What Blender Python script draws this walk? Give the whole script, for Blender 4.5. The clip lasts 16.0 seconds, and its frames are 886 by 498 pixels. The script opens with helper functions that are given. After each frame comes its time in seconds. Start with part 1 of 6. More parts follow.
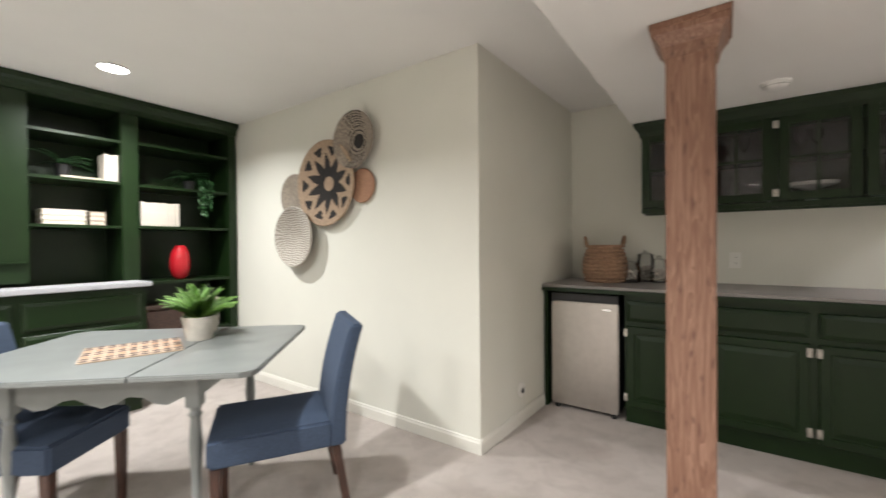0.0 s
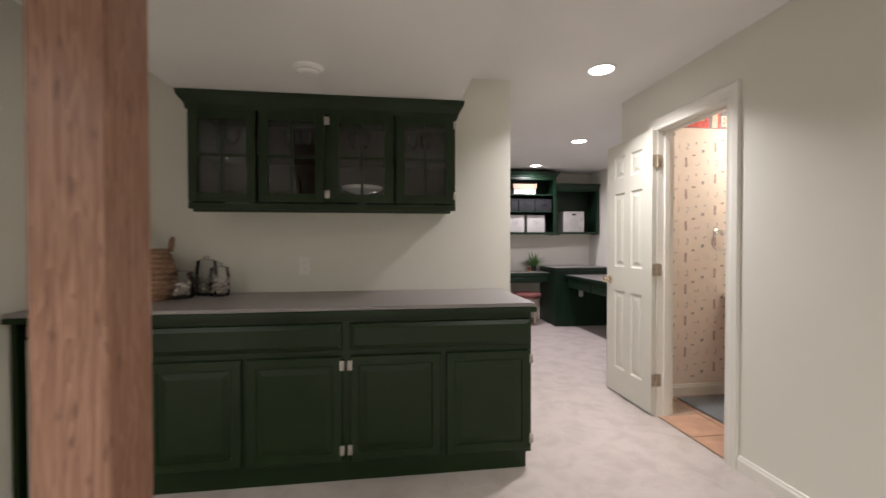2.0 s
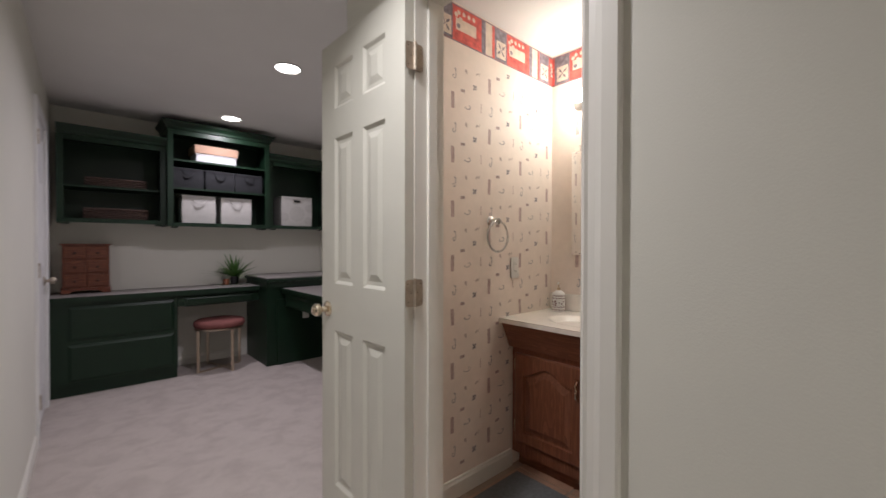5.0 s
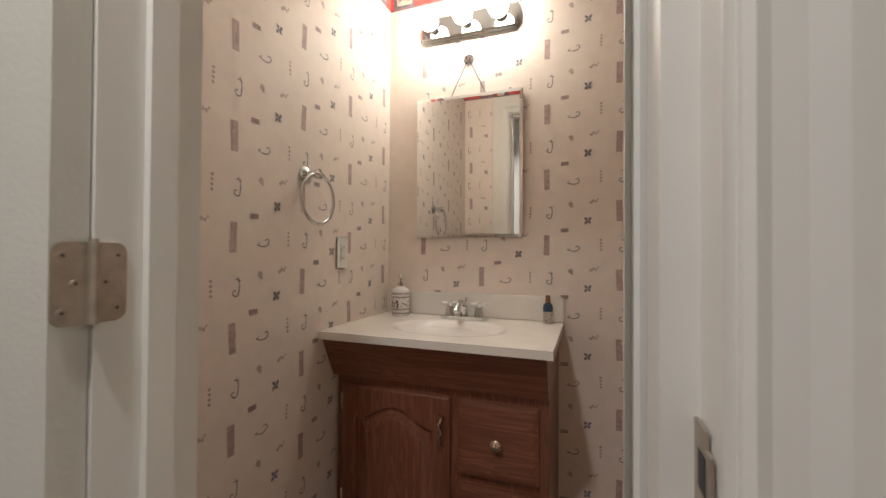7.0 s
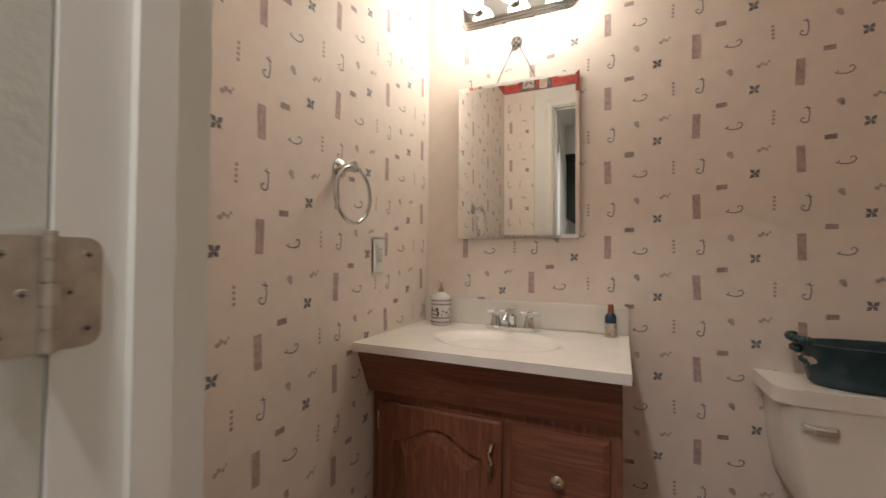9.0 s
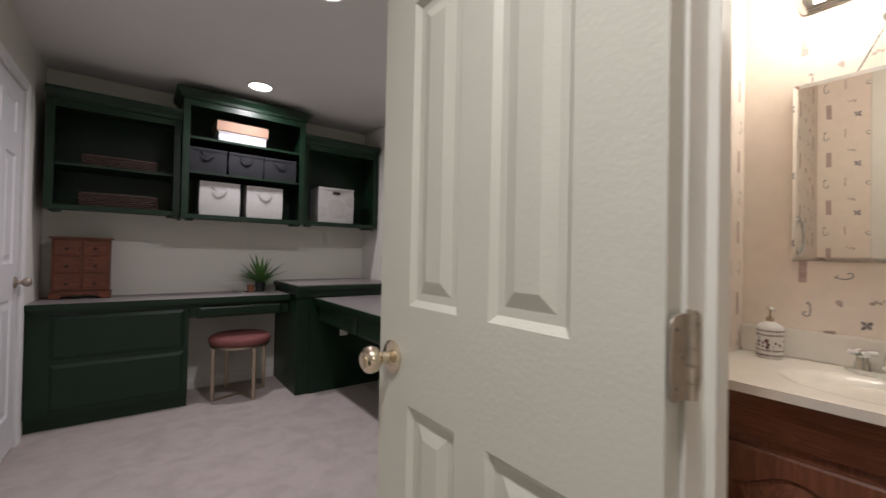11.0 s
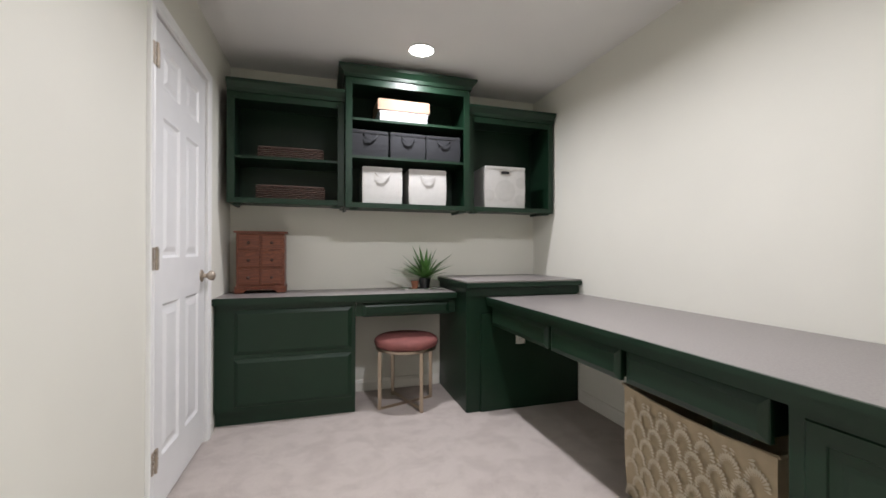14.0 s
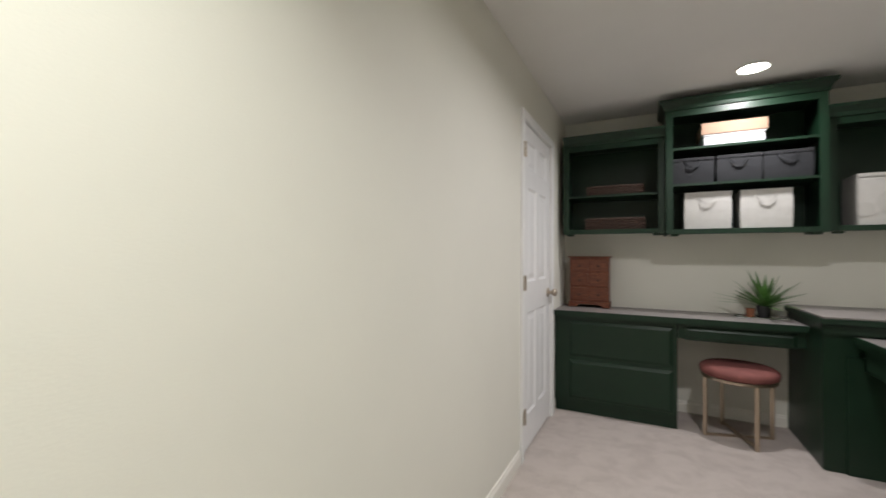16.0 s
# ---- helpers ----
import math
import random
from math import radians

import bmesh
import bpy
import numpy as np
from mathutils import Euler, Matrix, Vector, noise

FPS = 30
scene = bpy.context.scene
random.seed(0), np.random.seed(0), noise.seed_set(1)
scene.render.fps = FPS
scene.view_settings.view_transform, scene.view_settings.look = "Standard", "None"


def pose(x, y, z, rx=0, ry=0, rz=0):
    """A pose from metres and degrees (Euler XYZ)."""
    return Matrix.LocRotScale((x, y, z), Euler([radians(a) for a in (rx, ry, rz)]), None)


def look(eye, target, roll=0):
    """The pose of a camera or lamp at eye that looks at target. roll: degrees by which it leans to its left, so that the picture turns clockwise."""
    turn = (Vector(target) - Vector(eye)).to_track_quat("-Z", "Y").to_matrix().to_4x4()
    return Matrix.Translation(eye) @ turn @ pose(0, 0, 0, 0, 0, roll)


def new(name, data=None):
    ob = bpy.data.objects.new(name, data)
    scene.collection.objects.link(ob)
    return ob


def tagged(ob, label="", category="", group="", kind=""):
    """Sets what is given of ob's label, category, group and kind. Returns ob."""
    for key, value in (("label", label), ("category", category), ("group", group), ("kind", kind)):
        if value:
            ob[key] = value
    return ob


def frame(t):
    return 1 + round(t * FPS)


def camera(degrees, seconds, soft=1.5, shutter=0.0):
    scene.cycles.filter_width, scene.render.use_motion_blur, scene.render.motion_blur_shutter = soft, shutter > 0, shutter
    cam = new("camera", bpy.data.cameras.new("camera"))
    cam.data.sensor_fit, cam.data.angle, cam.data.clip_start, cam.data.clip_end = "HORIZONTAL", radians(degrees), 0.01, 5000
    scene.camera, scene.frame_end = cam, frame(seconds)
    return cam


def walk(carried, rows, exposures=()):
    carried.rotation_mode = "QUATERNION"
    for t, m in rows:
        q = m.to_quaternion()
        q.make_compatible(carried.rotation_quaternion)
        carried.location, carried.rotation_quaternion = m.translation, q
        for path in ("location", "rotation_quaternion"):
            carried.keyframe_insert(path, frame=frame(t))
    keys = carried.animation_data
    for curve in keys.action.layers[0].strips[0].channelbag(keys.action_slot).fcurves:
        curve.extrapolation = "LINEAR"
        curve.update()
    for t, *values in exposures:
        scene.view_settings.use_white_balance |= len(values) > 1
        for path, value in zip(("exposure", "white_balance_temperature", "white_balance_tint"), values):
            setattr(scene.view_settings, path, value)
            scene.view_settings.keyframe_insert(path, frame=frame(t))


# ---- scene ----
cam = camera(95.7, 16.0, shutter=0.3)
METRES, EYE, TILT, LEAN, TURN = 5.95, 1.22, 0.0, 0.0, 35.9
PATH = [
    (0, (1.005, 1.302, 1.221), (-0.147, 2.936, 1.203), -0.5),
    (0.5, (1.166, 1.506, 1.215), (0.414, 3.359, 1.186), -0.3),
    (1, (1.32, 1.678, 1.215), (0.971, 3.647, 1.189), -0.2),
    (1.5, (1.434, 1.905, 1.228), (1.425, 3.905, 1.21), -0.2),
    (2, (1.625, 2.136, 1.243), (1.885, 4.119, 1.215), -0.1),
    (2.5, (1.859, 2.398, 1.242), (2.327, 4.342, 1.214), -0.1),
    (3, (2.038, 2.687, 1.228), (2.693, 4.577, 1.204), -0.2),
    (3.5, (2.236, 2.924, 1.252), (3.023, 4.763, 1.226), -0.1),
    (4, (2.39, 3.231, 1.248), (3.367, 4.977, 1.218), 0.0),
    (4.5, (2.519, 3.505, 1.239), (3.67, 5.14, 1.209), 0.1),
    (5, (2.689, 3.728, 1.21), (4.034, 5.209, 1.19), 0.1),
    (5.2, (2.744, 3.809, 1.209), (4.172, 5.209, 1.185), 0.1),
    (7.3, (3.282, 4.293, 1.068), (5.192, 4.885, 1.098), 0.3),
    (7.5, (3.315, 4.316, 1.062), (5.238, 4.865, 1.094), 0.3),
    (8, (3.384, 4.361, 1.066), (5.311, 4.895, 1.099), 0.4),
    (8.5, (3.404, 4.376, 1.064), (5.301, 5.008, 1.104), 0.4),
    (9, (3.347, 4.362, 1.083), (5.172, 5.18, 1.123), 0.5),
    (9.5, (3.255, 4.346, 1.11), (4.943, 5.417, 1.162), 0.7),
    (10, (3.178, 4.334, 1.146), (4.676, 5.659, 1.189), 0.9),
    (10.2, (3.142, 4.365, 1.151), (4.575, 5.759, 1.192), 1.1),
    (12.3, (3.008, 5.007, 1.154), (3.974, 6.758, 1.146), 0.4),
    (12.5, (3.028, 5.071, 1.147), (3.97, 6.835, 1.137), 0.4),
    (13, (3.07, 5.228, 1.109), (3.931, 7.033, 1.107), 0.3),
    (13.5, (3.101, 5.317, 1.084), (3.85, 7.171, 1.087), 0.2),
    (14, (3.132, 5.308, 1.083), (3.712, 7.222, 1.093), 0.1),
    (14.5, (3.098, 5.213, 1.132), (3.456, 7.18, 1.149), 0.1),
    (15, (3.098, 5.065, 1.178), (3.142, 7.064, 1.2), 0.1),
    (15.5, (3.11, 4.919, 1.219), (2.714, 6.879, 1.245), 0.1),
    (16, (3.153, 4.777, 1.211), (2.251, 6.562, 1.245), 0.4),
]
EXPOSURES = [(0.0, 0.24, 6250, 8), (1.5, 0.02, 6500, 10), (2.5, -0.16, 6400, 10), (3.5, -0.3, 6400, 10), (4.3, -0.46, 6200, 9), (5.0, -0.84, 6300, 10),
             (7.5, -0.92, 6430, 9), (8.0, -0.70, 6400, 9), (9.0, -0.84, 6450, 9), (10.2, -1.05, 6450, 10), (12.3, 0.05, 6270, 2), (14.5, 0.24, 6280, 0), (15.3, 0.16, 6400, -1), (16.0, -0.14, 6530, -2)]
walk(cam, [(t, look(eye, target, roll)) for t, eye, target, roll in PATH], EXPOSURES)
# ---- world and lamps ----
world = bpy.data.worlds.new("world")
scene.world = world
world.use_nodes = True
world.node_tree.nodes["Background"].inputs[0].default_value = (0.02, 0.02, 0.02, 1)
world.node_tree.nodes["Background"].inputs[1].default_value = 0.3
scene.view_settings.exposure = 0.0

CEIL = 2.39
SOFFIT = 2.10
CANS = [(-2.24, 2.21, "warm", 36), (-0.55, 1.30, "warm", 46), (-2.10, 0.0, "warm", 40), (-0.55, -0.6, "warm", 40), (1.35, 0.2, "none", 44),
        (3.01, 4.64, "mid", 20), (2.85, 1.9, "warm", 24), (3.73, 6.42, "cool", 22), (3.75, 7.84, "cool", 17)]


def spot_lamp(x, y, z, power, color, size=0.055, spread=150):
    d = bpy.data.lights.new("ceiling_lamp_light", "AREA")
    d.shape, d.size, d.energy, d.color, d.spread = "DISK", size * 2, power, color, radians(spread)
    o = new("ceiling_lamp_light", d)
    o.matrix_world = pose(x, y, z)
    return o


COLORS = {"warm": (0.96, 0.93, 0.89), "mid": (1.0, 0.945, 0.95), "cool": (1.0, 0.905, 0.985), "none": (0.96, 0.93, 0.89)}
for x, y, c, watts in CANS:
    spot_lamp(x, y, (SOFFIT if c == "none" else CEIL) - 0.03, watts, COLORS[c], spread={"mid": 126, "cool": 162}.get(c, 150))

# ---- materials ----
def material(name, color, rough=0.6, metal=0.0, var=0.06, scale=8.0, bump=0.0, bump_scale=60.0, **more):
    """A painted or plain surface with stains at a large scale and grain at a small one."""
    m = bpy.data.materials.new(name)
    m.use_nodes = True
    nt = m.node_tree
    b = nt.nodes["Principled BSDF"]
    b.inputs["Roughness"].default_value = rough
    b.inputs["Metallic"].default_value = metal
    tc = nt.nodes.new("ShaderNodeTexCoord")
    n1 = nt.nodes.new("ShaderNodeTexNoise")
    n1.inputs["Scale"].default_value = scale
    n1.inputs["Detail"].default_value = 4
    nt.links.new(tc.outputs["Object"], n1.inputs["Vector"])
    ramp = nt.nodes.new("ShaderNodeValToRGB")
    lo = [max(0, c * (1 - var)) for c in color]
    hi = [min(1, c * (1 + var)) for c in color]
    ramp.color_ramp.elements[0].position, ramp.color_ramp.elements[1].position = 0.3, 0.7
    ramp.color_ramp.elements[0].color, ramp.color_ramp.elements[1].color = (*lo, 1), (*hi, 1)
    nt.links.new(n1.outputs["Fac"], ramp.inputs["Fac"])
    nt.links.new(ramp.outputs["Color"], b.inputs["Base Color"])
    if bump:
        n2 = nt.nodes.new("ShaderNodeTexNoise")
        n2.inputs["Scale"].default_value = bump_scale
        n2.inputs["Detail"].default_value = 3
        nt.links.new(tc.outputs["Object"], n2.inputs["Vector"])
        bp = nt.nodes.new("ShaderNodeBump")
        bp.inputs["Strength"].default_value = bump
        bp.inputs["Distance"].default_value = 0.004
        nt.links.new(n2.outputs["Fac"], bp.inputs["Height"])
        nt.links.new(bp.outputs["Normal"], b.inputs["Normal"])
    for k, v in more.items():
        b.inputs[k.replace("_", " ")].default_value = v
    return m


def emission(name, color, strength):
    m = bpy.data.materials.new(name)
    m.use_nodes = True
    b = m.node_tree.nodes["Principled BSDF"]
    b.inputs["Base Color"].default_value = (0.8, 0.8, 0.8, 1)
    b.inputs["Emission Color"].default_value = (*color, 1)
    b.inputs["Emission Strength"].default_value = strength
    return m


def wood(name, dark, light, rough=0.45, along="Z", scale=1.0, bump=0.15, knots=False):
    """Wood with long grain lines along one axis and finer pores."""
    m = bpy.data.materials.new(name)
    m.use_nodes = True
    nt = m.node_tree
    N, Lk = nt.nodes.new, nt.links.new
    b = nt.nodes["Principled BSDF"]
    b.inputs["Roughness"].default_value = rough
    tc = N("ShaderNodeTexCoord")
    mp = N("ShaderNodeMapping")
    k = {"X": (1.2, 14, 14), "Y": (14, 1.2, 14), "Z": (14, 14, 1.2)}[along]
    mp.inputs["Scale"].default_value = [c * scale for c in k]
    Lk(tc.outputs["Object"], mp.inputs["Vector"])
    n1 = N("ShaderNodeTexNoise")
    n1.inputs["Scale"].default_value, n1.inputs["Detail"].default_value, n1.inputs["Distortion"].default_value = 1.0, 3, 1.4
    Lk(mp.outputs[0], n1.inputs["Vector"])
    mul = N("ShaderNodeMath")
    mul.operation = "MULTIPLY"
    mul.inputs[1].default_value = 9.0
    Lk(n1.outputs["Fac"], mul.inputs[0])
    fr = N("ShaderNodeMath")
    fr.operation = "FRACT"
    Lk(mul.outputs[0], fr.inputs[0])
    mp2 = N("ShaderNodeMapping")
    mp2.inputs["Scale"].default_value = [c * scale * (9 if c > 5 else 4) for c in k]
    Lk(tc.outputs["Object"], mp2.inputs["Vector"])
    n2 = N("ShaderNodeTexNoise")
    n2.inputs["Scale"].default_value, n2.inputs["Detail"].default_value = 1.0, 4
    Lk(mp2.outputs[0], n2.inputs["Vector"])
    mix = N("ShaderNodeMath")
    mix.operation = "MULTIPLY_ADD"
    Lk(fr.outputs[0], mix.inputs[0])
    mix.inputs[1].default_value = 0.4
    Lk(n2.outputs["Fac"], mix.inputs[2])
    ramp = N("ShaderNodeValToRGB")
    ramp.color_ramp.elements[0].position, ramp.color_ramp.elements[1].position = 0.36, 0.78
    ramp.color_ramp.elements[0].color, ramp.color_ramp.elements[1].color = (*light, 1), (*dark, 1)
    Lk(mix.outputs[0], ramp.inputs["Fac"])
    Lk(ramp.outputs["Color"], b.inputs["Base Color"])
    bp = N("ShaderNodeBump")
    bp.inputs["Strength"].default_value, bp.inputs["Distance"].default_value = bump, 0.002
    Lk(n2.outputs["Fac"], bp.inputs["Height"])
    Lk(bp.outputs["Normal"], b.inputs["Normal"])
    return m


def carpet_material():
    """Cut pile: fine tufts, and brushed patches where the pile leans another way."""
    m = bpy.data.materials.new("carpet")
    m.use_nodes = True
    nt = m.node_tree
    N, Lk = nt.nodes.new, nt.links.new
    b = nt.nodes["Principled BSDF"]
    b.inputs["Roughness"].default_value = 1.0
    b.inputs["Specular IOR Level"].default_value = 0.1
    tc = N("ShaderNodeTexCoord")
    n1 = N("ShaderNodeTexNoise")
    n1.inputs["Scale"].default_value, n1.inputs["Detail"].default_value, n1.inputs["Distortion"].default_value = 6.5, 8, 0.35
    n1.inputs["Roughness"].default_value = 0.62
    Lk(tc.outputs["Object"], n1.inputs["Vector"])
    r1 = N("ShaderNodeValToRGB")
    r1.color_ramp.elements[0].position, r1.color_ramp.elements[1].position = 0.38, 0.56
    r1.color_ramp.elements[0].color, r1.color_ramp.elements[1].color = (0.455, 0.402, 0.37, 1), (0.515, 0.462, 0.428, 1)
    Lk(n1.outputs["Fac"], r1.inputs["Fac"])
    n2 = N("ShaderNodeTexNoise")
    n2.inputs["Scale"].default_value, n2.inputs["Detail"].default_value = 260, 2
    Lk(tc.outputs["Object"], n2.inputs["Vector"])
    r2 = N("ShaderNodeValToRGB")
    r2.color_ramp.elements[0].position, r2.color_ramp.elements[1].position = 0.25, 0.7
    r2.color_ramp.elements[0].color, r2.color_ramp.elements[1].color = (0.78, 0.78, 0.78, 1), (1.08, 1.08, 1.08, 1)
    Lk(n2.outputs["Fac"], r2.inputs["Fac"])
    mx = N("ShaderNodeMix")
    mx.data_type, mx.blend_type = "RGBA", "MULTIPLY"
    mx.inputs["Factor"].default_value = 1.0
    Lk(r1.outputs["Color"], mx.inputs["A"])
    Lk(r2.outputs["Color"], mx.inputs["B"])
    Lk(mx.outputs["Result"], b.inputs["Base Color"])
    bp = N("ShaderNodeBump")
    bp.inputs["Strength"].default_value, bp.inputs["Distance"].default_value = 0.7, 0.006
    Lk(n2.outputs["Fac"], bp.inputs["Height"])
    bp2 = N("ShaderNodeBump")
    bp2.inputs["Strength"].default_value, bp2.inputs["Distance"].default_value = 0.22, 0.02
    Lk(n1.outputs["Fac"], bp2.inputs["Height"])
    Lk(bp2.outputs["Normal"], bp.inputs["Normal"])
    Lk(bp.outputs["Normal"], b.inputs["Normal"])
    return m


def glass_material(name, color=(1, 1, 1), rough=0.0):
    """Thin clear glass: see-through with a gloss that grows towards grazing."""
    m = bpy.data.materials.new(name)
    m.use_nodes = True
    nt = m.node_tree
    N, Lk = nt.nodes.new, nt.links.new
    nt.nodes.remove(nt.nodes["Principled BSDF"])
    tr = N("ShaderNodeBsdfTransparent")
    tr.inputs["Color"].default_value = (*color, 1)
    gl = N("ShaderNodeBsdfGlossy")
    gl.inputs["Roughness"].default_value = rough
    fr = N("ShaderNodeFresnel")
    fr.inputs["IOR"].default_value = 1.42
    mx = N("ShaderNodeMixShader")
    Lk(fr.outputs[0], mx.inputs[0])
    Lk(tr.outputs[0], mx.inputs[1])
    Lk(gl.outputs[0], mx.inputs[2])
    Lk(mx.outputs[0], nt.nodes["Material Output"].inputs["Surface"])
    return m


def flecks(m, color):
    """Short dark pores along the grain."""
    nt = m.node_tree
    b = nt.nodes["Principled BSDF"]
    old = b.inputs["Base Color"].links[0].from_socket
    tc = nt.nodes.new("ShaderNodeTexCoord")
    mp = nt.nodes.new("ShaderNodeMapping")
    mp.inputs["Scale"].default_value = (60, 60, 11)
    nt.links.new(tc.outputs["Object"], mp.inputs["Vector"])
    n = nt.nodes.new("ShaderNodeTexNoise")
    n.inputs["Scale"].default_value, n.inputs["Detail"].default_value = 1.0, 2
    nt.links.new(mp.outputs["Vector"], n.inputs["Vector"])
    r = nt.nodes.new("ShaderNodeValToRGB")
    r.color_ramp.elements[0].position, r.color_ramp.elements[1].position = 0.60, 0.70
    r.color_ramp.elements[0].color, r.color_ramp.elements[1].color = (0, 0, 0, 1), (0.75, 0.75, 0.75, 1)
    nt.links.new(n.outputs["Fac"], r.inputs["Fac"])
    mx = nt.nodes.new("ShaderNodeMix")
    mx.data_type = "RGBA"
    nt.links.new(r.outputs["Color"], mx.inputs["Factor"])
    nt.links.new(old, mx.inputs["A"])
    mx.inputs["B"].default_value = (*color, 1)
    nt.links.new(mx.outputs["Result"], b.inputs["Base Color"])


CARPET = carpet_material()
WALL = material("wall_paint", (0.70, 0.69, 0.62), 0.7, var=0.015, scale=3, bump=0.08, bump_scale=220)
CEILING = material("ceiling_paint", (0.76, 0.75, 0.73), 0.85, var=0.015, scale=3, bump=0.1, bump_scale=160)
TRIM = material("trim_paint", (0.74, 0.72, 0.66), 0.38, var=0.02)
TRIMW = material("white_trim_paint", (0.78, 0.78, 0.77), 0.38, var=0.02)
DOORP = material("cream_door_paint", (0.60, 0.59, 0.52), 0.4, var=0.02, bump=0.12, bump_scale=120)
DOORW = material("white_door_paint", (0.78, 0.78, 0.78), 0.4, var=0.02, bump=0.12, bump_scale=120)
GREEN = material("green_paint", (0.0075, 0.0195, 0.0045), 0.38, var=0.12, scale=6, bump=0.08, bump_scale=90, Specular_IOR_Level=0.3)
# cabinet green taken almost to black: the interior's shade is in the colour
GREENSHADE = material("cabinet_inside_shade", (0.005, 0.007, 0.005), 0.6, var=0.1, scale=6)
GREEND = material("study_green_paint", (0.0068, 0.024, 0.0115), 0.40, var=0.1, scale=6, bump=0.08, bump_scale=90, Specular_IOR_Level=0.38)
LAMINATE = material("grey_laminate", (0.235, 0.215, 0.208), 0.36, var=0.14, scale=160)
LAMLIGHT = material("pale_laminate", (0.42, 0.42, 0.44), 0.33, var=0.1, scale=160)
OAK = wood("oak", (0.22, 0.11, 0.07), (0.375, 0.215, 0.15), 0.45, "Z")
flecks(OAK, (0.10, 0.045, 0.03))
CHERRY = wood("red_oak", (0.17, 0.058, 0.030), (0.27, 0.105, 0.055), 0.36, "Z", 1.0, 0.06)
CHERRYH = wood("red_oak_crosswise", (0.17, 0.058, 0.030), (0.27, 0.105, 0.055), 0.36, "Y", 1.0, 0.06)
CHERRYX = wood("red_oak_drawer", (0.17, 0.058, 0.030), (0.27, 0.105, 0.055), 0.36, "X", 1.0, 0.06)
CHESTW = wood("chest_wood", (0.11, 0.03, 0.014), (0.26, 0.085, 0.04), 0.4, "X", 2.0)
DARKWOOD = wood("dark_wood", (0.03, 0.012, 0.007), (0.09, 0.035, 0.022), 0.4, "Z", 2)
STEEL = material("steel", (0.50, 0.47, 0.44), 0.34, 0.9, var=0.05, scale=20, bump=0.03, bump_scale=500)
BLUE = material("blue_cloth", (0.036, 0.055, 0.095), 0.92, var=0.18, scale=120, bump=0.5, bump_scale=700)
TABLEM = material("table_paint", (0.17, 0.18, 0.175), 0.33, var=0.08, scale=9)
WHITE = material("white_plastic", (0.78, 0.77, 0.75), 0.4, var=0.02)
PLASTIC = material("ivory_plastic", (0.80, 0.785, 0.74), 0.35, var=0.02)
PORCELAIN = material("porcelain", (0.72, 0.67, 0.60), 0.12, var=0.015)
MARBLE = material("cultured_marble", (0.80, 0.76, 0.69), 0.18, var=0.03, scale=14)
PAPER = material("wallpaper", (0.80, 0.70, 0.615), 0.62, var=0.03, scale=22, bump=0.06, bump_scale=400)
BLACK = material("black", (0.012, 0.012, 0.013), 0.5, var=0.1)
DARKGREY = material("dark_grey", (0.12, 0.12, 0.12), 0.6, var=0.1)
NICKEL = material("nickel", (0.55, 0.52, 0.48), 0.35, 0.9, var=0.04)
PEBBLE = material("pale_pebbles", (0.5, 0.45, 0.4), 0.4, var=0.4, scale=60)
HINGE = material("aged_nickel", (0.48, 0.42, 0.345), 0.56, 0.95, var=0.15, scale=40)
BRASS = material("pale_brass", (0.72, 0.62, 0.48), 0.16, 1.0, var=0.04)
CHROME = material("chrome", (0.70, 0.72, 0.71), 0.07, 1.0, var=0.01)
LEAFB = material("bright_leaf", (0.155, 0.31, 0.055), 0.5, var=0.35, scale=30)
LEAFD = material("dark_leaf", (0.022, 0.075, 0.02), 0.5, var=0.35, scale=30)
LEAFS = material("aloe_leaf", (0.085, 0.19, 0.045), 0.45, var=0.4, scale=30)
STONEPOT = material("stone_pot", (0.45, 0.42, 0.37), 0.85, var=0.12, scale=25, bump=0.5, bump_scale=90)
CLAY = material("clay", (0.26, 0.10, 0.05), 0.8, var=0.15, scale=30)
LINEN = material("cream_cloth", (0.62, 0.57, 0.50), 0.8, var=0.06, scale=30)
PAGES = material("paper_pages", (0.60, 0.53, 0.44), 0.9, var=0.1, scale=200)
PATTERNED = material("patterned_cloth", (0.42, 0.35, 0.28), 0.8, var=0.5, scale=60)
REDGLAZE = material("red_glaze", (0.42, 0.012, 0.02), 0.16, var=0.05)
WICKER = material("brown_wicker", (0.052, 0.029, 0.021), 0.8, var=0.4, scale=70, bump=0.8, bump_scale=120)
WICKERTAN = material("tan_rope", (0.30, 0.18, 0.11), 0.85, var=0.25, scale=60, bump=0.8, bump_scale=160)
STRAW = material("straw", (0.36, 0.26, 0.18), 0.85, var=0.25, scale=60, bump=0.6, bump_scale=200)
STRAWGREY = material("grey_straw", (0.28, 0.235, 0.19), 0.85, var=0.35, scale=70, bump=0.6, bump_scale=200)
BLACKFIB = material("black_fibre", (0.018, 0.015, 0.014), 0.85, var=0.3, scale=60)
TAN = material("tan_fibre", (0.36, 0.20, 0.125), 0.85, var=0.15, scale=60, bump=0.5, bump_scale=200)
PALEFIB = material("pale_fibre", (0.50, 0.46, 0.40), 0.85, var=0.15, scale=80, bump=0.6, bump_scale=200)
GREYFIB = material("grey_fibre", (0.27, 0.24, 0.21), 0.85, var=0.2, scale=80)
RUNNER = material("runner_cloth", (0.40, 0.30, 0.22), 0.9, var=0.15, scale=60)
RUNDARK = material("runner_dark", (0.07, 0.05, 0.045), 0.9, var=0.2, scale=60)
RUNTAN = material("runner_tan", (0.42, 0.22, 0.13), 0.9, var=0.2, scale=60)
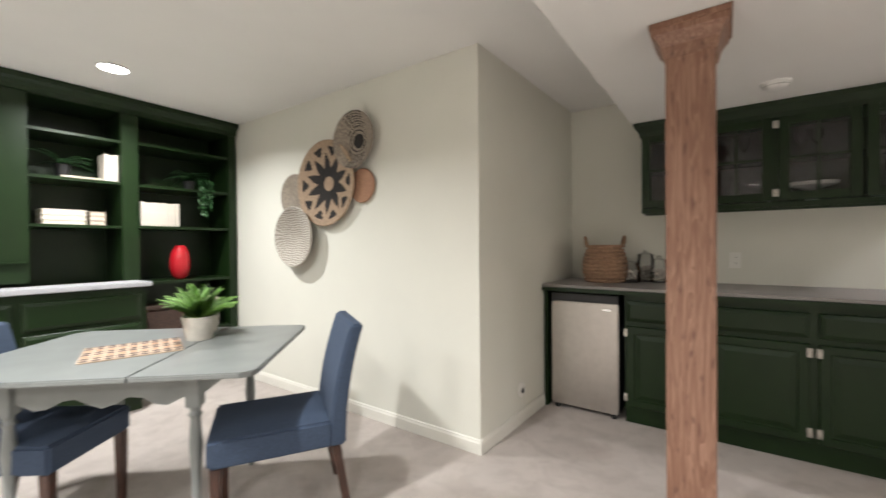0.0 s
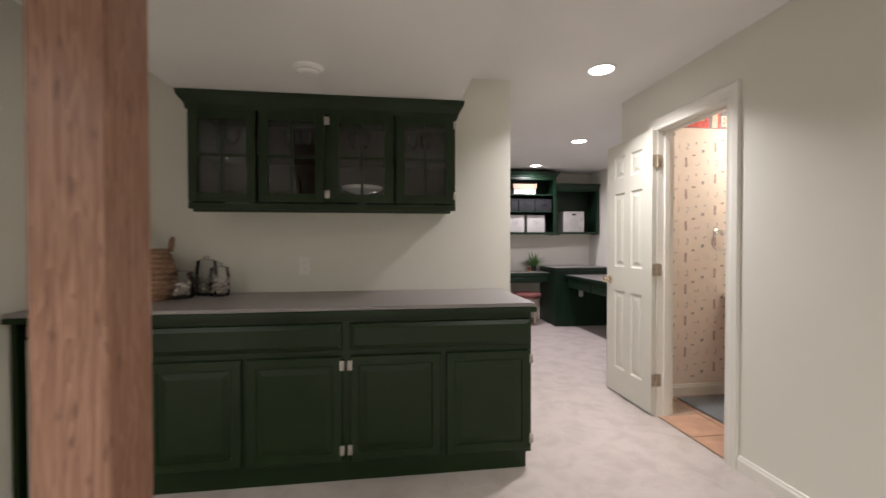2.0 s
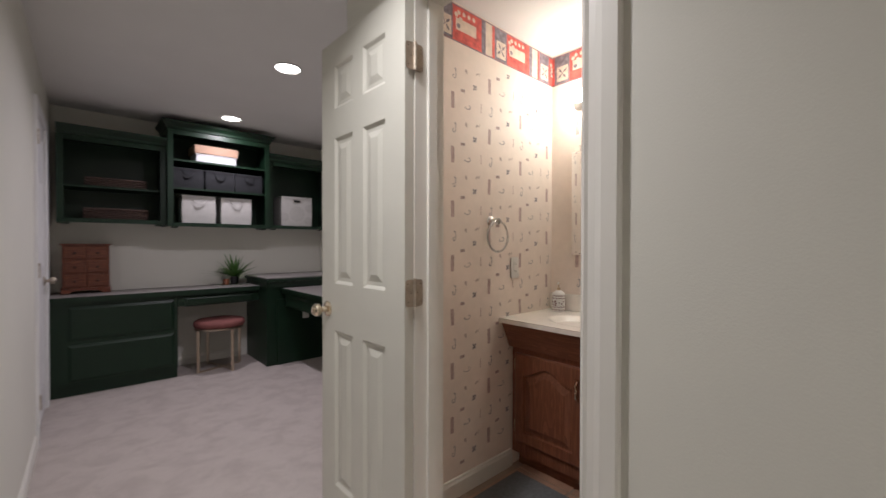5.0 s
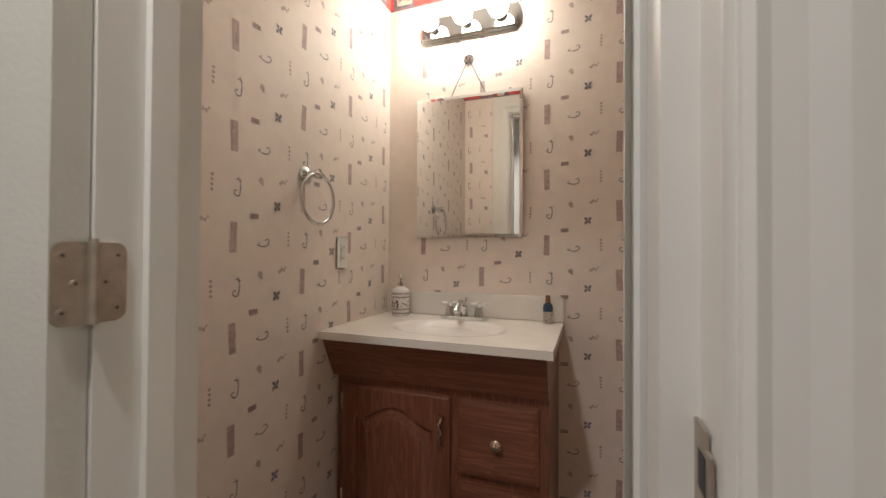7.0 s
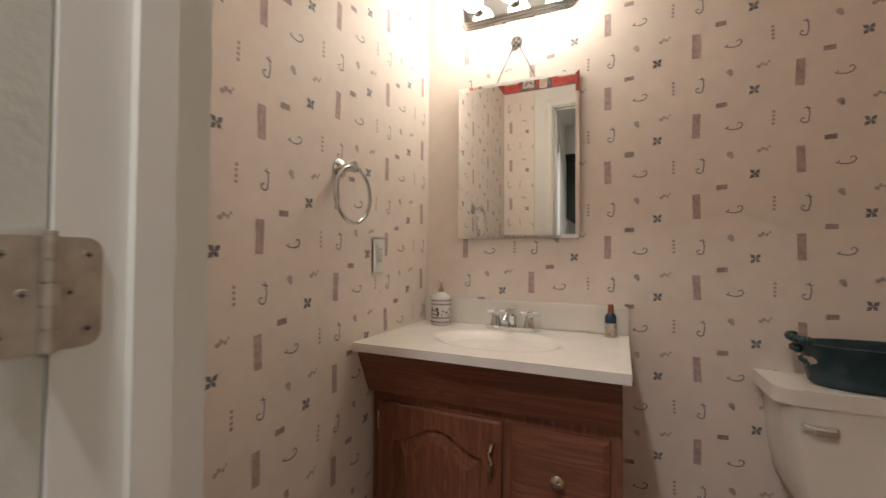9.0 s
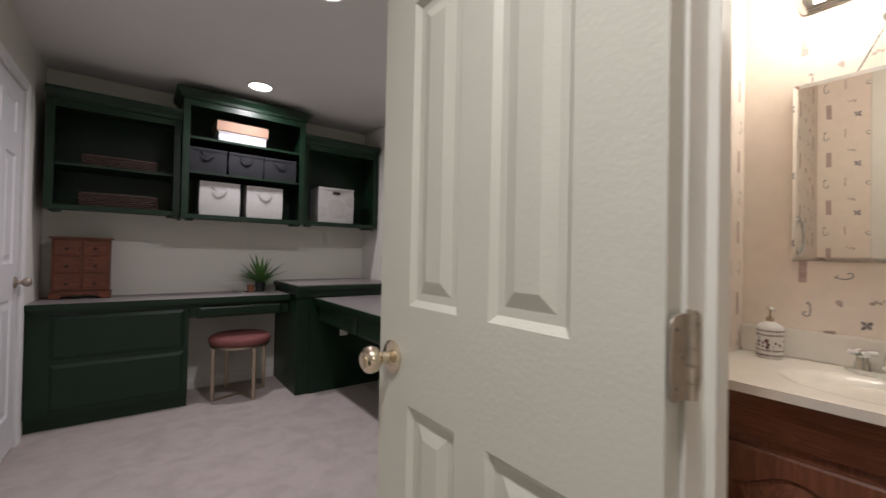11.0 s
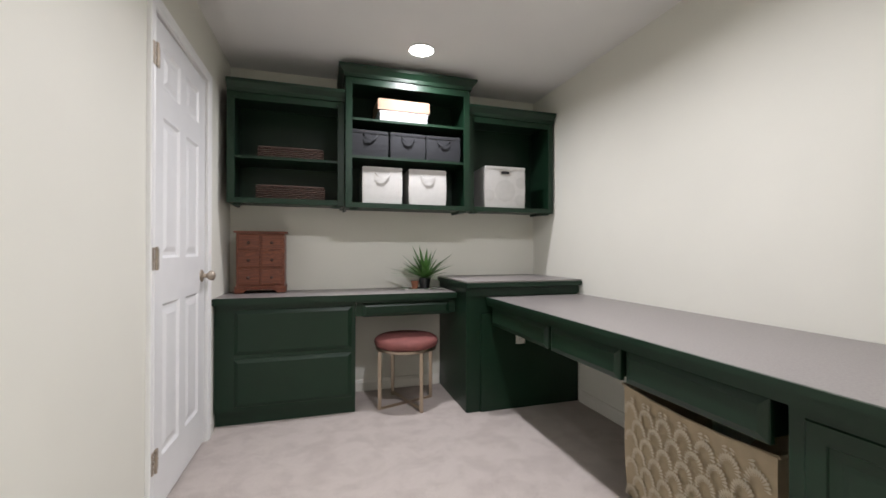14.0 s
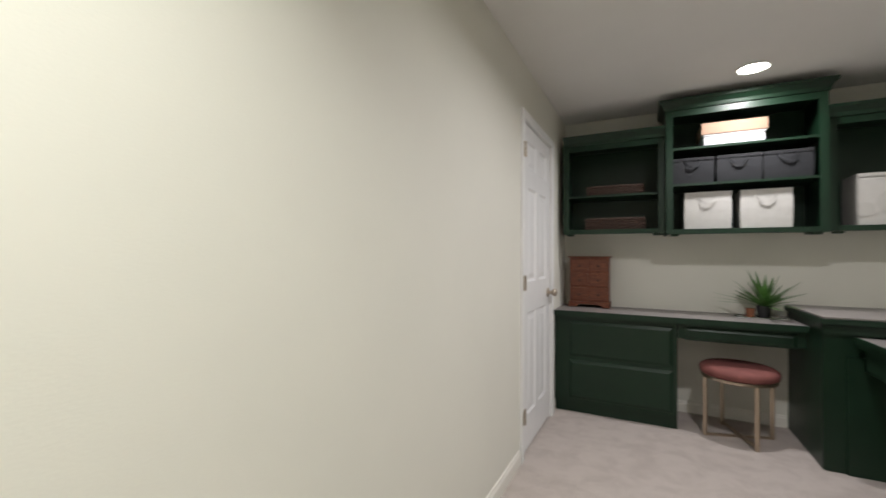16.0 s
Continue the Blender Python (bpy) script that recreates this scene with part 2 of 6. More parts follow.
TILE = material("terracotta_tile", (0.42, 0.25, 0.17), 0.4, var=0.18, scale=9)
GROUT = material("grout", (0.36, 0.27, 0.21), 0.9, var=0.1)
RUG = material("blue_grey_rug", (0.16, 0.17, 0.18), 1.0, var=0.15, scale=60, bump=1.0, bump_scale=300)
GLASS = glass_material("cabinet_glass")
CLEAR = glass_material("clear_glass", (0.975, 0.98, 0.98))
FROST = material("frosted_glass", (0.6, 0.6, 0.58), 0.15, var=0.05)
MIRROR = material("mirror_silver", (0.88, 0.89, 0.88), 0.0, 1.0, var=0.0)
BULB = emission("bulb_glow", (1.0, 0.93, 0.82), 124)
GLOW = emission("lamp_glow", (1.0, 0.93, 0.87), 14)
CARD = material("white_card", (0.52, 0.52, 0.53), 0.7, var=0.02)
CARDTAN = material("tan_card", (0.31, 0.19, 0.125), 0.7, var=0.03)
CANVASW = material("white_canvas", (0.50, 0.49, 0.465), 0.9, var=0.04, scale=25, bump=0.3, bump_scale=500)
CANVASP = material("canvas_print", (0.455, 0.445, 0.42), 0.9, var=0.04, scale=25)
CANVASB = material("charcoal_canvas", (0.0105, 0.0115, 0.014), 0.85, var=0.1, scale=25, bump=0.4, bump_scale=400)
PINK = material("pink_velvet", (0.205, 0.070, 0.062), 0.8, var=0.12, scale=20)
GOLD = material("champagne_metal", (0.48, 0.40, 0.31), 0.38, 1.0, var=0.05)
HAMPER = material("hamper_cloth", (0.45, 0.37, 0.25), 0.85, var=0.06, scale=20, bump=0.3, bump_scale=400)
HAMPERP = material("hamper_print", (0.62, 0.56, 0.44), 0.85, var=0.05, scale=20)
TEAL = material("teal_glaze", (0.012, 0.040, 0.048), 0.12, var=0.2, scale=20)
STONE = material("beach_stone", (0.45, 0.36, 0.28), 0.8, var=0.2, scale=30)
BLUEGLASS = material("blue_bottle", (0.03, 0.06, 0.10), 0.2, var=0.2, scale=50)
CREAMP = material("cream_lace", (0.50, 0.44, 0.36), 0.6, var=0.2, scale=90)
BURG = material("burgundy_print", (0.12, 0.03, 0.035), 0.6, var=0.2, scale=90)
INKM = material("mauve_ink", (0.47, 0.345, 0.315), 0.65, var=0.2, scale=90)
INKD = material("slate_ink", (0.21, 0.19, 0.20), 0.65, var=0.25, scale=90)
INKG = material("grey_ink", (0.50, 0.41, 0.36), 0.65, var=0.15, scale=60)
BORDRED = material("border_red", (0.60, 0.10, 0.08), 0.65, var=0.35, scale=30)
BORDBLUE = material("border_blue", (0.20, 0.175, 0.20), 0.65, var=0.4, scale=40)
BORDCREAM = material("border_cream", (0.68, 0.58, 0.48), 0.65, var=0.12, scale=30)


# ---- mesh helpers ----
def box_bm(bm, x0, x1, y0, y1, z0, z1):
    r = bmesh.ops.create_cube(bm, size=1)
    for v in r["verts"]:
        v.co = Vector((x0 + (v.co.x + .5) * (x1 - x0), y0 + (v.co.y + .5) * (y1 - y0), z0 + (v.co.z + .5) * (z1 - z0)))
    return r["verts"]


def mesh_of(name, bm, material):
    me = bpy.data.meshes.new(name)
    bm.normal_update()
    bm.to_mesh(me)
    bm.free()
    for m in (material if isinstance(material, (list, tuple)) else [material]):
        me.materials.append(m)
    return me


def part(name, bm, material, parent=None, label="", at=None, kind=""):
    if not isinstance(bm, bpy.types.Mesh):
        bm.normal_update()
        for e in bm.edges:
            if len(e.link_faces) == 2 and e.calc_face_angle(0) > 0.75:
                e.smooth = False
    o = new(name, bm if isinstance(bm, bpy.types.Mesh) else mesh_of(name, bm, material))
    if parent is not None:
        o.parent = parent
    if at is not None:
        o.matrix_basis = at
    return tagged(o, label, kind=kind)


def empty(name, at, label="", category="", group=""):
    o = new(name)
    o.empty_display_size = 0.1
    o.matrix_world = at
    return tagged(o, label, category, group)


def box(name, x0, x1, y0, y1, z0, z1, material, parent=None, bevel=0.0, label="", kind="", seg=2):
    bm = bmesh.new()
    box_bm(bm, x0, x1, y0, y1, z0, z1)
    if bevel:
        bmesh.ops.bevel(bm, geom=bm.edges[:], offset=bevel, segments=seg, affect="EDGES", clamp_overlap=True)
    return part(name, bm, material, parent, label, kind=kind)


def structure(name, x0, x1, y0, y1, z0, z1, material, label="", bevel=0.0):
    return tagged(box(name, x0, x1, y0, y1, z0, z1, material, bevel=bevel), label, kind="structure")

# ---- structure ----
structure("floor", -3.45, 5.1, -2.2, 8.7, -0.12, 0.0, CARPET, "beige cut-pile carpet")
FLOORB = structure("floor_bathroom", 3.515, 4.83, 3.18, 5.10, 0.001, 0.008, GROUT, "terracotta tiled bathroom floor")
ceil = structure("ceiling", -3.45, 5.1, -2.2, 8.7, CEIL, CEIL + 0.1, CEILING, "plain off-white ceiling")
structure("soffit", 0.44, 2.05, -2.08, 4.89, SOFFIT, CEIL - 0.002, CEILING, "lowered ceiling over the bar")
WX, EX, NY, BY = 2.466, 3.51, 8.47, 4.89
DN, ES = 3.325, 4.925
LEAN_W = 0.0125


def west_x(y):
    """The study's west wall runs slightly askew."""
    return WX + (y - BY) * LEAN_W


def skew_wall(name, outline, z0, z1, mat):
    bm = bmesh.new()
    lo = [bm.verts.new((x, y, z0)) for x, y in outline]
    hi = [bm.verts.new((x, y, z1)) for x, y in outline]
    bm.faces.new(lo[::-1])
    bm.faces.new(hi)
    for i in range(4):
        bm.faces.new((lo[i], lo[(i + 1) % 4], hi[(i + 1) % 4], hi[i]))
    bmesh.ops.recalc_face_normals(bm, faces=bm.faces)
    return part(name, bm, mat, kind="structure")


def west_wall(name, y0, y1, z0, z1):
    return skew_wall(name, [(WX - .12, y0), (west_x(y0), y0), (west_x(y1), y1), (WX - .12, y1)], z0, z1, WALL)


C0, C1 = 7.135, 7.885
structure("wall_dining_north", -3.265, -0.165, DN, DN + .12, 0, CEIL, WALL)
skew_wall("wall_alcove", [(-0.165, DN), (-0.112, BY), (-0.24, BY), (-0.24, DN + .001)], 0, CEIL, WALL)
structure("wall_bar", -0.24, WX - .12, BY, BY + .12, 0, CEIL, WALL)
west_wall("wall_study_west_1", BY, C0, 0, CEIL)
west_wall("wall_study_west_2", C1, NY, 0, CEIL)
west_wall("wall_study_west_3", C0, C1, 2.05, CEIL)
structure("wall_study_north", WX - .12, 5.05, NY, NY + .12, 0, CEIL, WALL)
structure("wall_study_east", ES, ES + .12, 5.22, NY, 0, CEIL, WALL)
structure("wall_study_south", EX + .12, ES + .12, 5.10, 5.22, 0, CEIL, WALL)
structure("wall_bathroom_east", 4.83, 4.95, 3.18, 5.10, 0, CEIL, PAPER)
structure("wall_bathroom_south", EX + .12, 4.95, 3.06, 3.18, 0, CEIL, PAPER)
structure("wall_hall_east_1", EX, EX + .12, -2.08, 4.153, 0, CEIL, WALL)
structure("wall_hall_east_2", EX, EX + .12, 4.782, 5.22, 0, CEIL, WALL)
structure("wall_hall_east_3", EX, EX + .12, 4.153, 4.782, 2.045, CEIL, WALL)
structure("wall_south", -3.265, EX, -2.2, -2.08, 0, CEIL, WALL)
structure("wall_dining_west", -3.385, -3.265, -2.2, DN + .12, 0, CEIL, WALL)
structure("ceiling_bathroom", EX+.12, 4.83, 3.18, 5.10, 2.355, 2.385, CEILING)


# ---- shared builders ----
def rings_panel(bm, x0, x1, z0, z1, rings, sign=-1.0, y=0.0):
    """A framed panel in the xz plane: each ring is (inset, rise) with rise towards sign*y; the last ring is filled."""
    prev = None
    for inset, rise in rings:
        a, b, c, d = x0 + inset, x1 - inset, z0 + inset, z1 - inset
        yy = y + sign * rise
        ring = [bm.verts.new(p) for p in ((a, yy, c), (b, yy, c), (b, yy, d), (a, yy, d))]
        if prev:
            for i in range(4):
                j = (i + 1) % 4
                f = (prev[i], prev[j], ring[j], ring[i])
                bm.faces.new(f if sign < 0 else f[::-1])
        prev = ring
    bm.faces.new(prev if sign < 0 else prev[::-1])


def lathe(bm, profile, seg=20, x=0.0, y=0.0, z=0.0, cap=True):
    """Turned form from (radius, height) pairs."""
    rows = []
    for r, h in profile:
        rows.append([bm.verts.new((x + r * math.cos(2 * math.pi * i / seg), y + r * math.sin(2 * math.pi * i / seg), z + h)) for i in range(seg)])
    for a, b in zip(rows, rows[1:]):
        for i in range(seg):
            j = (i + 1) % seg
            f = bm.faces.new((a[i], a[j], b[j], b[i]))
            f.smooth = True
    if cap:
        bm.faces.new(rows[0][::-1])
        bm.faces.new(rows[-1])


def tube(bm, pts, r, seg=8, closed=False, r_end=None):
    """A round bar along points."""
    pts = [Vector(p) for p in pts]
    n = len(pts)
    rows = []
    up = Vector((0.13, 0.21, 0.97)).normalized()
    for i, p in enumerate(pts):
        a = pts[(i - 1) % n] if (closed or i) else p
        b = pts[(i + 1) % n] if (closed or i < n - 1) else p
        d = (b - a).normalized()
        s = d.cross(up)
        if s.length < 0.05:
            s = d.cross(Vector((1, 0.1, 0)))
        s.normalize()
        t = s.cross(d)
        rr = r if r_end is None else r + (r_end - r) * i / (n - 1)
        rows.append([bm.verts.new(p + s * rr * math.cos(2 * math.pi * k / seg) + t * rr * math.sin(2 * math.pi * k / seg)) for k in range(seg)])
    pairs = list(zip(rows, rows[1:])) + ([(rows[-1], rows[0])] if closed else [])
    for a, b in pairs:
        for k in range(seg):
            f = bm.faces.new((a[k], a[(k + 1) % seg], b[(k + 1) % seg], b[k]))
            f.smooth = True
    if not closed:
        bm.faces.new(rows[0][::-1])
        bm.faces.new(rows[-1])


def prism(bm, outline, z0, z1):
    """An upright slab with the outline of (x, y) pairs."""
    lo = [bm.verts.new((x, y, z0)) for x, y in outline]
    hi = [bm.verts.new((x, y, z1)) for x, y in outline]
    n = len(outline)
    bm.faces.new(lo[::-1])
    bm.faces.new(hi)
    for i in range(n):
        bm.faces.new((lo[i], lo[(i + 1) % n], hi[(i + 1) % n], hi[i]))


def crown_bm(bm, x0, x1, y0, y1, profile, left=True, right=True):
    """A moulding round the front and sides of a box; profile: (outward, z) pairs. The front is at y0."""
    rows = []
    for o, z in profile:
        xl = x0 - (o if left else 0)
        xr = x1 + (o if right else 0)
        rows.append([bm.verts.new(p) for p in ((xl, y1, z), (xl, y0 - o, z), (xr, y0 - o, z), (xr, y1, z))])
    for a, b in zip(rows, rows[1:]):
        for i in range(3):
            bm.faces.new((a[i], a[i + 1], b[i + 1], b[i]))
        bm.faces.new((a[3], a[0], b[0], b[3]))
    bm.faces.new(rows[0][::-1])
    bm.faces.new(rows[-1])


RAISED = [(0, -0.016), (0, 0.0), (0.004, 0.004), (0.045, 0.004), (0.05, -0.004), (0.058, -0.004), (0.085, 0.002)]
DRAWER = [(0, -0.016), (0, 0.0), (0.003, 0.003), (0.024, 0.012)]


def cab_front(name, x0, x1, z0, z1, rings, mat, parent, y=0.0, label=""):
    bm = bmesh.new()
    rings_panel(bm, x0, x1, z0, z1, rings, -1, y)
    return part(name, bm, mat, parent, label)


def plate_hinge(parent, x, z, y, mat, h=0.05, w=0.022, both=True):
    """A decorative surface hinge with a rolled knuckle."""
    bm = bmesh.new()
    box_bm(bm, x - w / 2, x + w / 2, y - 0.003, y, z - h / 2, z + h / 2)
    tube(bm, [(x, y - 0.005, z - h / 2), (x, y - 0.005, z + h / 2)], 0.004, 6)
    return part("hinge", bm, mat, parent, "brushed nickel hinge")


def six_panel_door(thing, w, h, mat, thick=0.035, s=0.112, m=0.075):
    """A moulded six-panel leaf from x=0 (hinge) to w, from z=0 to h, faces at y=0 and y=thick."""
    pw = (w - 2 * s - m) / 2
    xs = [0, s, s + pw, s + pw + m, w - s, w]
    zs = [0, 0.205, 0.843, 1.036, 1.630, 1.750, 1.925, h]
    bm = bmesh.new()
    for i in range(5):
        for k in range(7):
            if i in (1, 3) and k in (1, 3, 5):
                continue
            for y in (0, thick):
                vs = [bm.verts.new(p) for p in ((xs[i], y, zs[k]), (xs[i + 1], y, zs[k]), (xs[i + 1], y, zs[k + 1]), (xs[i], y, zs[k + 1]))]
                bm.faces.new(vs if y == 0 else vs[::-1])
    for x in (0, w):
        vs = [bm.verts.new(p) for p in ((x, 0, 0), (x, thick, 0), (x, thick, h), (x, 0, h))]
        bm.faces.new(vs if x else vs[::-1])
    for z in (0, h):
        vs = [bm.verts.new(p) for p in ((0, 0, z), (w, 0, z), (w, thick, z), (0, thick, z))]
        bm.faces.new(vs if z else vs[::-1])
    bmesh.ops.remove_doubles(bm, verts=bm.verts, dist=0.0002)
    part("door_leaf", bm, mat, thing)
    prof = [(0, 0), (0.012, -0.009), (0.026, -0.009), (0.05, -0.002)]
    for i in (1, 3):
        for k in (1, 3, 5):
            bm = bmesh.new()
            rings_panel(bm, xs[i], xs[i + 1], zs[k], zs[k + 1], prof, -1, 0)
            rings_panel(bm, xs[i], xs[i + 1], zs[k], zs[k + 1], prof, 1, thick)
            part("panel", bm, mat, thing)


def door_knob(thing, x, z, mat, thick=0.035, r=0.027):
    for side, y in ((-1, 0), (1, thick)):
        bm = bmesh.new()
        lathe(bm, [(0.0, 0), (0.033, 0), (0.033, 0.004), (0.026, 0.009), (0.012, 0.012), (0.011, 0.028), (0.015, 0.032), (r * .9, 0.040), (r, 0.050),
                   (r * .93, 0.060), (r * .6, 0.067), (0.010, 0.066), (0.0, 0.066)], 24, cap=False)
        lathe(bm, [(.009, .066), (.009, .070), (.0, .070)], 16, cap=False)
        o = part("knob", bm, mat, thing, "polished metal round knob")
        o.matrix_basis = pose(x, y, z, 90 if side < 0 else -90)


def butt_hinge(thing, x, z, mat, y=0.0, label="satin nickel butt hinge"):
    """Two screwed plates with rounded corners and a knuckle between them, in the xz plane."""
    bm = bmesh.new()
    h, w = 0.089, 0.036
    for sx in (-1, 1):
        pts = [(0.004, -h / 2)]
        for k in range(5):
            a = -math.pi / 2 + k * math.pi / 8
            pts.append((w - 0.012 + 0.012 * math.cos(a), -h / 2 + 0.012 + 0.012 * math.sin(a)))
        for k in range(5):
            a = k * math.pi / 8
            pts.append((w - 0.012 + 0.012 * math.cos(a), h / 2 - 0.012 + 0.012 * math.sin(a)))
        pts.append((0.004, h / 2))
        front = [bm.verts.new((x + sx * px, y - 0.0025, z + pz)) for px, pz in pts]
        back = [bm.verts.new((x + sx * px, y, z + pz)) for px, pz in pts]
        bm.faces.new(front if sx > 0 else front[::-1])
        n = len(pts)
        for i in range(n):
            q = (front[i], back[i], back[(i + 1) % n], front[(i + 1) % n])
            bm.faces.new(q if sx > 0 else q[::-1])
    hinge = part("hinge", bm, mat, thing, label)
    bm = bmesh.new()
    for k in range(5):
        a, b = -h / 2 + k * h / 5 + 0.0005, -h / 2 + (k + 1) * h / 5 - 0.0005
        for r0, za, zb in ((0.006, a, b), (0.0045, a - .001, a)):
            low = [bm.verts.new((r0 * math.cos(i * math.pi / 8), r0 * math.sin(i * math.pi / 8), za)) for i in range(16)]
            top = [bm.verts.new((v.co.x, v.co.y, zb)) for v in low]
            for i in range(16):
                bm.faces.new((low[i], low[(i + 1) % 16], top[(i + 1) % 16], top[i])).smooth = True
            bm.faces.new(top)
            bm.faces.new(low[::-1])
    tube(bm, [(0, 0, h / 2), (0, 0, h / 2 + 0.004)], 0.0045, 12)
    part("knuckle", bm, mat, hinge).matrix_basis = pose(x, y - 0.006, z)
    slots = bmesh.new()
    for sx in (-1, 1):
        for dx, dz in ((0.026, -0.030), (0.014, 0.0), (0.026, 0.030)):
            bm = bmesh.new()
            lathe(bm, [(0.0045, 0), (0.0042, 0.0004), (0.0012, 0.0003), (0.0, 0.0002)], 12, cap=False)
            screw = part("screw", bm, mat, hinge)
            screw.matrix_basis = pose(x + sx * dx, y - 0.0025, z + dz, 90)
            cx, cz = x + sx * dx, z + dz
            box_bm(slots, cx - .0022, cx + .0022, y - .0032, y - .0027, cz - .0005, cz + .0005)
            box_bm(slots, cx - .0005, cx + .0005, y - .0033, y - .0027, cz - .0022, cz + .0022)
    part("screw_slots", slots, BLACK, hinge, "dark cross slots of the screws")
    return hinge


def casing(name, axis_len, height, mat, m, w=0.062, label=""):
    """Moulded trim round an opening: local x along the wall, front towards -y."""
    bm = bmesh.new()
    prof = [(0, 0), (0, 0.010), (0.006, 0.014), (0.014, 0.011), (0.030, 0.013), (0.046, 0.018), (w - 0.004, 0.018), (w, 0.014), (w, 0)]
    rows = []
    for o, d in prof:
        rows.append([bm.verts.new(p) for p in ((-o, -d, 0), (-o, -d, height + o), (axis_len + o, -d, height + o), (axis_len + o, -d, 0))])
    for a, b in zip(rows, rows[1:]):
        for i in range(3):
            bm.faces.new((a[i], b[i], b[i + 1], a[i + 1]))
    bmesh.ops.recalc_face_normals(bm, faces=bm.faces)
    o = part(name, bm, mat, None, label, kind="structure")
    o.matrix_world = m
    return o


def base_run(x0, y0, x1, y1, mat, h=0.085, d=0.013):
    """A baseboard along a wall; the room lies to the left of the way from start to end."""
    L = math.hypot(x1 - x0, y1 - y0)
    bm = bmesh.new()
    prof = [(0, 0), (d, 0), (d, h - 0.022), (d - 0.005, h - 0.012), (d - 0.006, h - 0.004), (0.003, h), (0, h)]
    a = [bm.verts.new((0, p, q)) for p, q in prof]
    b = [bm.verts.new((L, p, q)) for p, q in prof]
    n = len(prof)
    for i in range(n):
        bm.faces.new((a[i], a[(i + 1) % n], b[(i + 1) % n], b[i]))
    bm.faces.new(a[::-1])
    bm.faces.new(b)
    bmesh.ops.recalc_face_normals(bm, faces=bm.faces)
    o = part("baseboard", bm, mat, None, "white painted baseboard", kind="structure")
    o.matrix_world = pose(x0, y0, 0, 0, 0, math.degrees(math.atan2(y1 - y0, x1 - x0)))
    return o


def outlet(x, y, z, rz, label, switch=False):
    """A wall plate with two sockets; front towards local -y."""
    t = empty("light_switch" if switch else "power_outlet", pose(x, y, z, 0, 0, rz), label, "switch" if switch else "outlet")
    box("plate", -0.035, 0.035, -0.006, 0, -0.057, 0.057, PLASTIC, t, 0.003)
    for dz in ((0,) if switch else (-0.02, 0.02)):
        b = box("switch_lever" if switch else "socket", -0.016 if not switch else -.006, 0.016 if not switch else .006, -0.009, -0.006, dz - 0.014, dz + 0.014, PLASTIC, t, 0.004)
        if not switch:
            for dx in (-0.006, 0.006):
                box("slot", dx - 0.001, dx + 0.001, -0.0095, -0.009, dz - 0.004, dz + 0.005, BLACK, b)
    return t


def down_light(x, y, z):
    t = empty("recessed_light", pose(x, y, z), "round recessed ceiling light with white trim, lit", "ceiling light", "recessed ceiling lights")
    bm = bmesh.new()
    lathe(bm, [(0.078, 0.0), (0.090, -0.001), (0.094, -0.006), (0.084, -0.009), (0.078, -0.006), (0.078, 0.0)], 32, cap=False)
    part("trim_ring", bm, WHITE, t)
    bm = bmesh.new()
    lathe(bm, [(0.0, -0.003), (0.078, -0.003)], 32, cap=False)
    for f in bm.faces:
        f.normal_flip()
    part("lens", bm, GLOW, t, "glowing white lens")
    return t


for x, y, c, watts in CANS:
    down_light(x, y, SOFFIT if c == "none" else CEIL)

# ---- dining side: bookcase ----
def bookcase():
    t = empty("built_in_bookcase", pose(-3.245, 2.391, 0), "dark green built-in bookcase with open shelves reaching the ceiling, on carpet", "bookcase")
    X0, X1 = -3.06, -2.65
    t.scale = (1, 1.05, 1)

    def b(name, *a, **k):
        o = box(name, *a, t, **k)
        o.data.transform(Matrix.Translation((3.06, -2.3, 0)))
        return o
    b("back_panel", X0, X0 + .015, -.5, 3.175, 0.02, 2.38, GREEN)
    b("side_panel", X0 + .016, X1, 3.11, 3.175, 0, 2.38, GREEN, bevel=.002)
    b("stile", X0 + .016, X1 + .004, 2.325, 2.43, 0.0, 2.27, GREEN, bevel=.002)
    b("column", X0 + .016, X1 + .02, 1.35, 1.835, 0.99, 2.27, GREEN, bevel=.003)
    b("column_ledge", X1 + .02, X1 + .045, 1.35, 1.83, 1.12, 1.135, GREEN, bevel=.003)
    b("column_panel", X0 + .016, X1 + .012, -.5, 1.348, 0.99, 2.27, GREEN, bevel=.003)
    b("header", X0 + .016, X1 + .012, -.5, 3.175, 2.272, 2.38, GREEN, bevel=.002)
    b("base_molding", X0 + .016, X1 - .01, 2.432, 3.108, 0, .09, GREEN, bevel=.002)
    for z in (2.07, 1.735, 1.40, 0.945, 0.50):
        b("shelf", X0 + .016, X1 - .01, 2.432, 3.108, z - .022, z, GREEN, bevel=.002)
    for z in (2.06, 1.735, 1.395):
        b("shelf", X0 + .016, X1 - .01, 1.837, 2.323, z - .022, z, GREEN, bevel=.002)
    bm = bmesh.new()
    prof = [(0, 2.28), (0.008, 2.28), (0.012, 2.31), (0.03, 2.335), (0.05, 2.35), (0.055, 2.385), (0, 2.385)]
    a = [bm.verts.new((X1 + .012 + o + 3.06, -.5 - 2.3, z)) for o, z in prof]
    c = [bm.verts.new((X1 + .012 + o + 3.06, 3.175 - 2.3, z)) for o, z in prof]
    for i in range(len(prof)):
        bm.faces.new((a[i], c[i], c[(i + 1) % len(prof)], a[(i + 1) % len(prof)]))
    bm.faces.new(a)
    bm.faces.new(c[::-1])
    bmesh.ops.recalc_face_normals(bm, faces=bm.faces)
    part("crown", bm, GREEN, t)


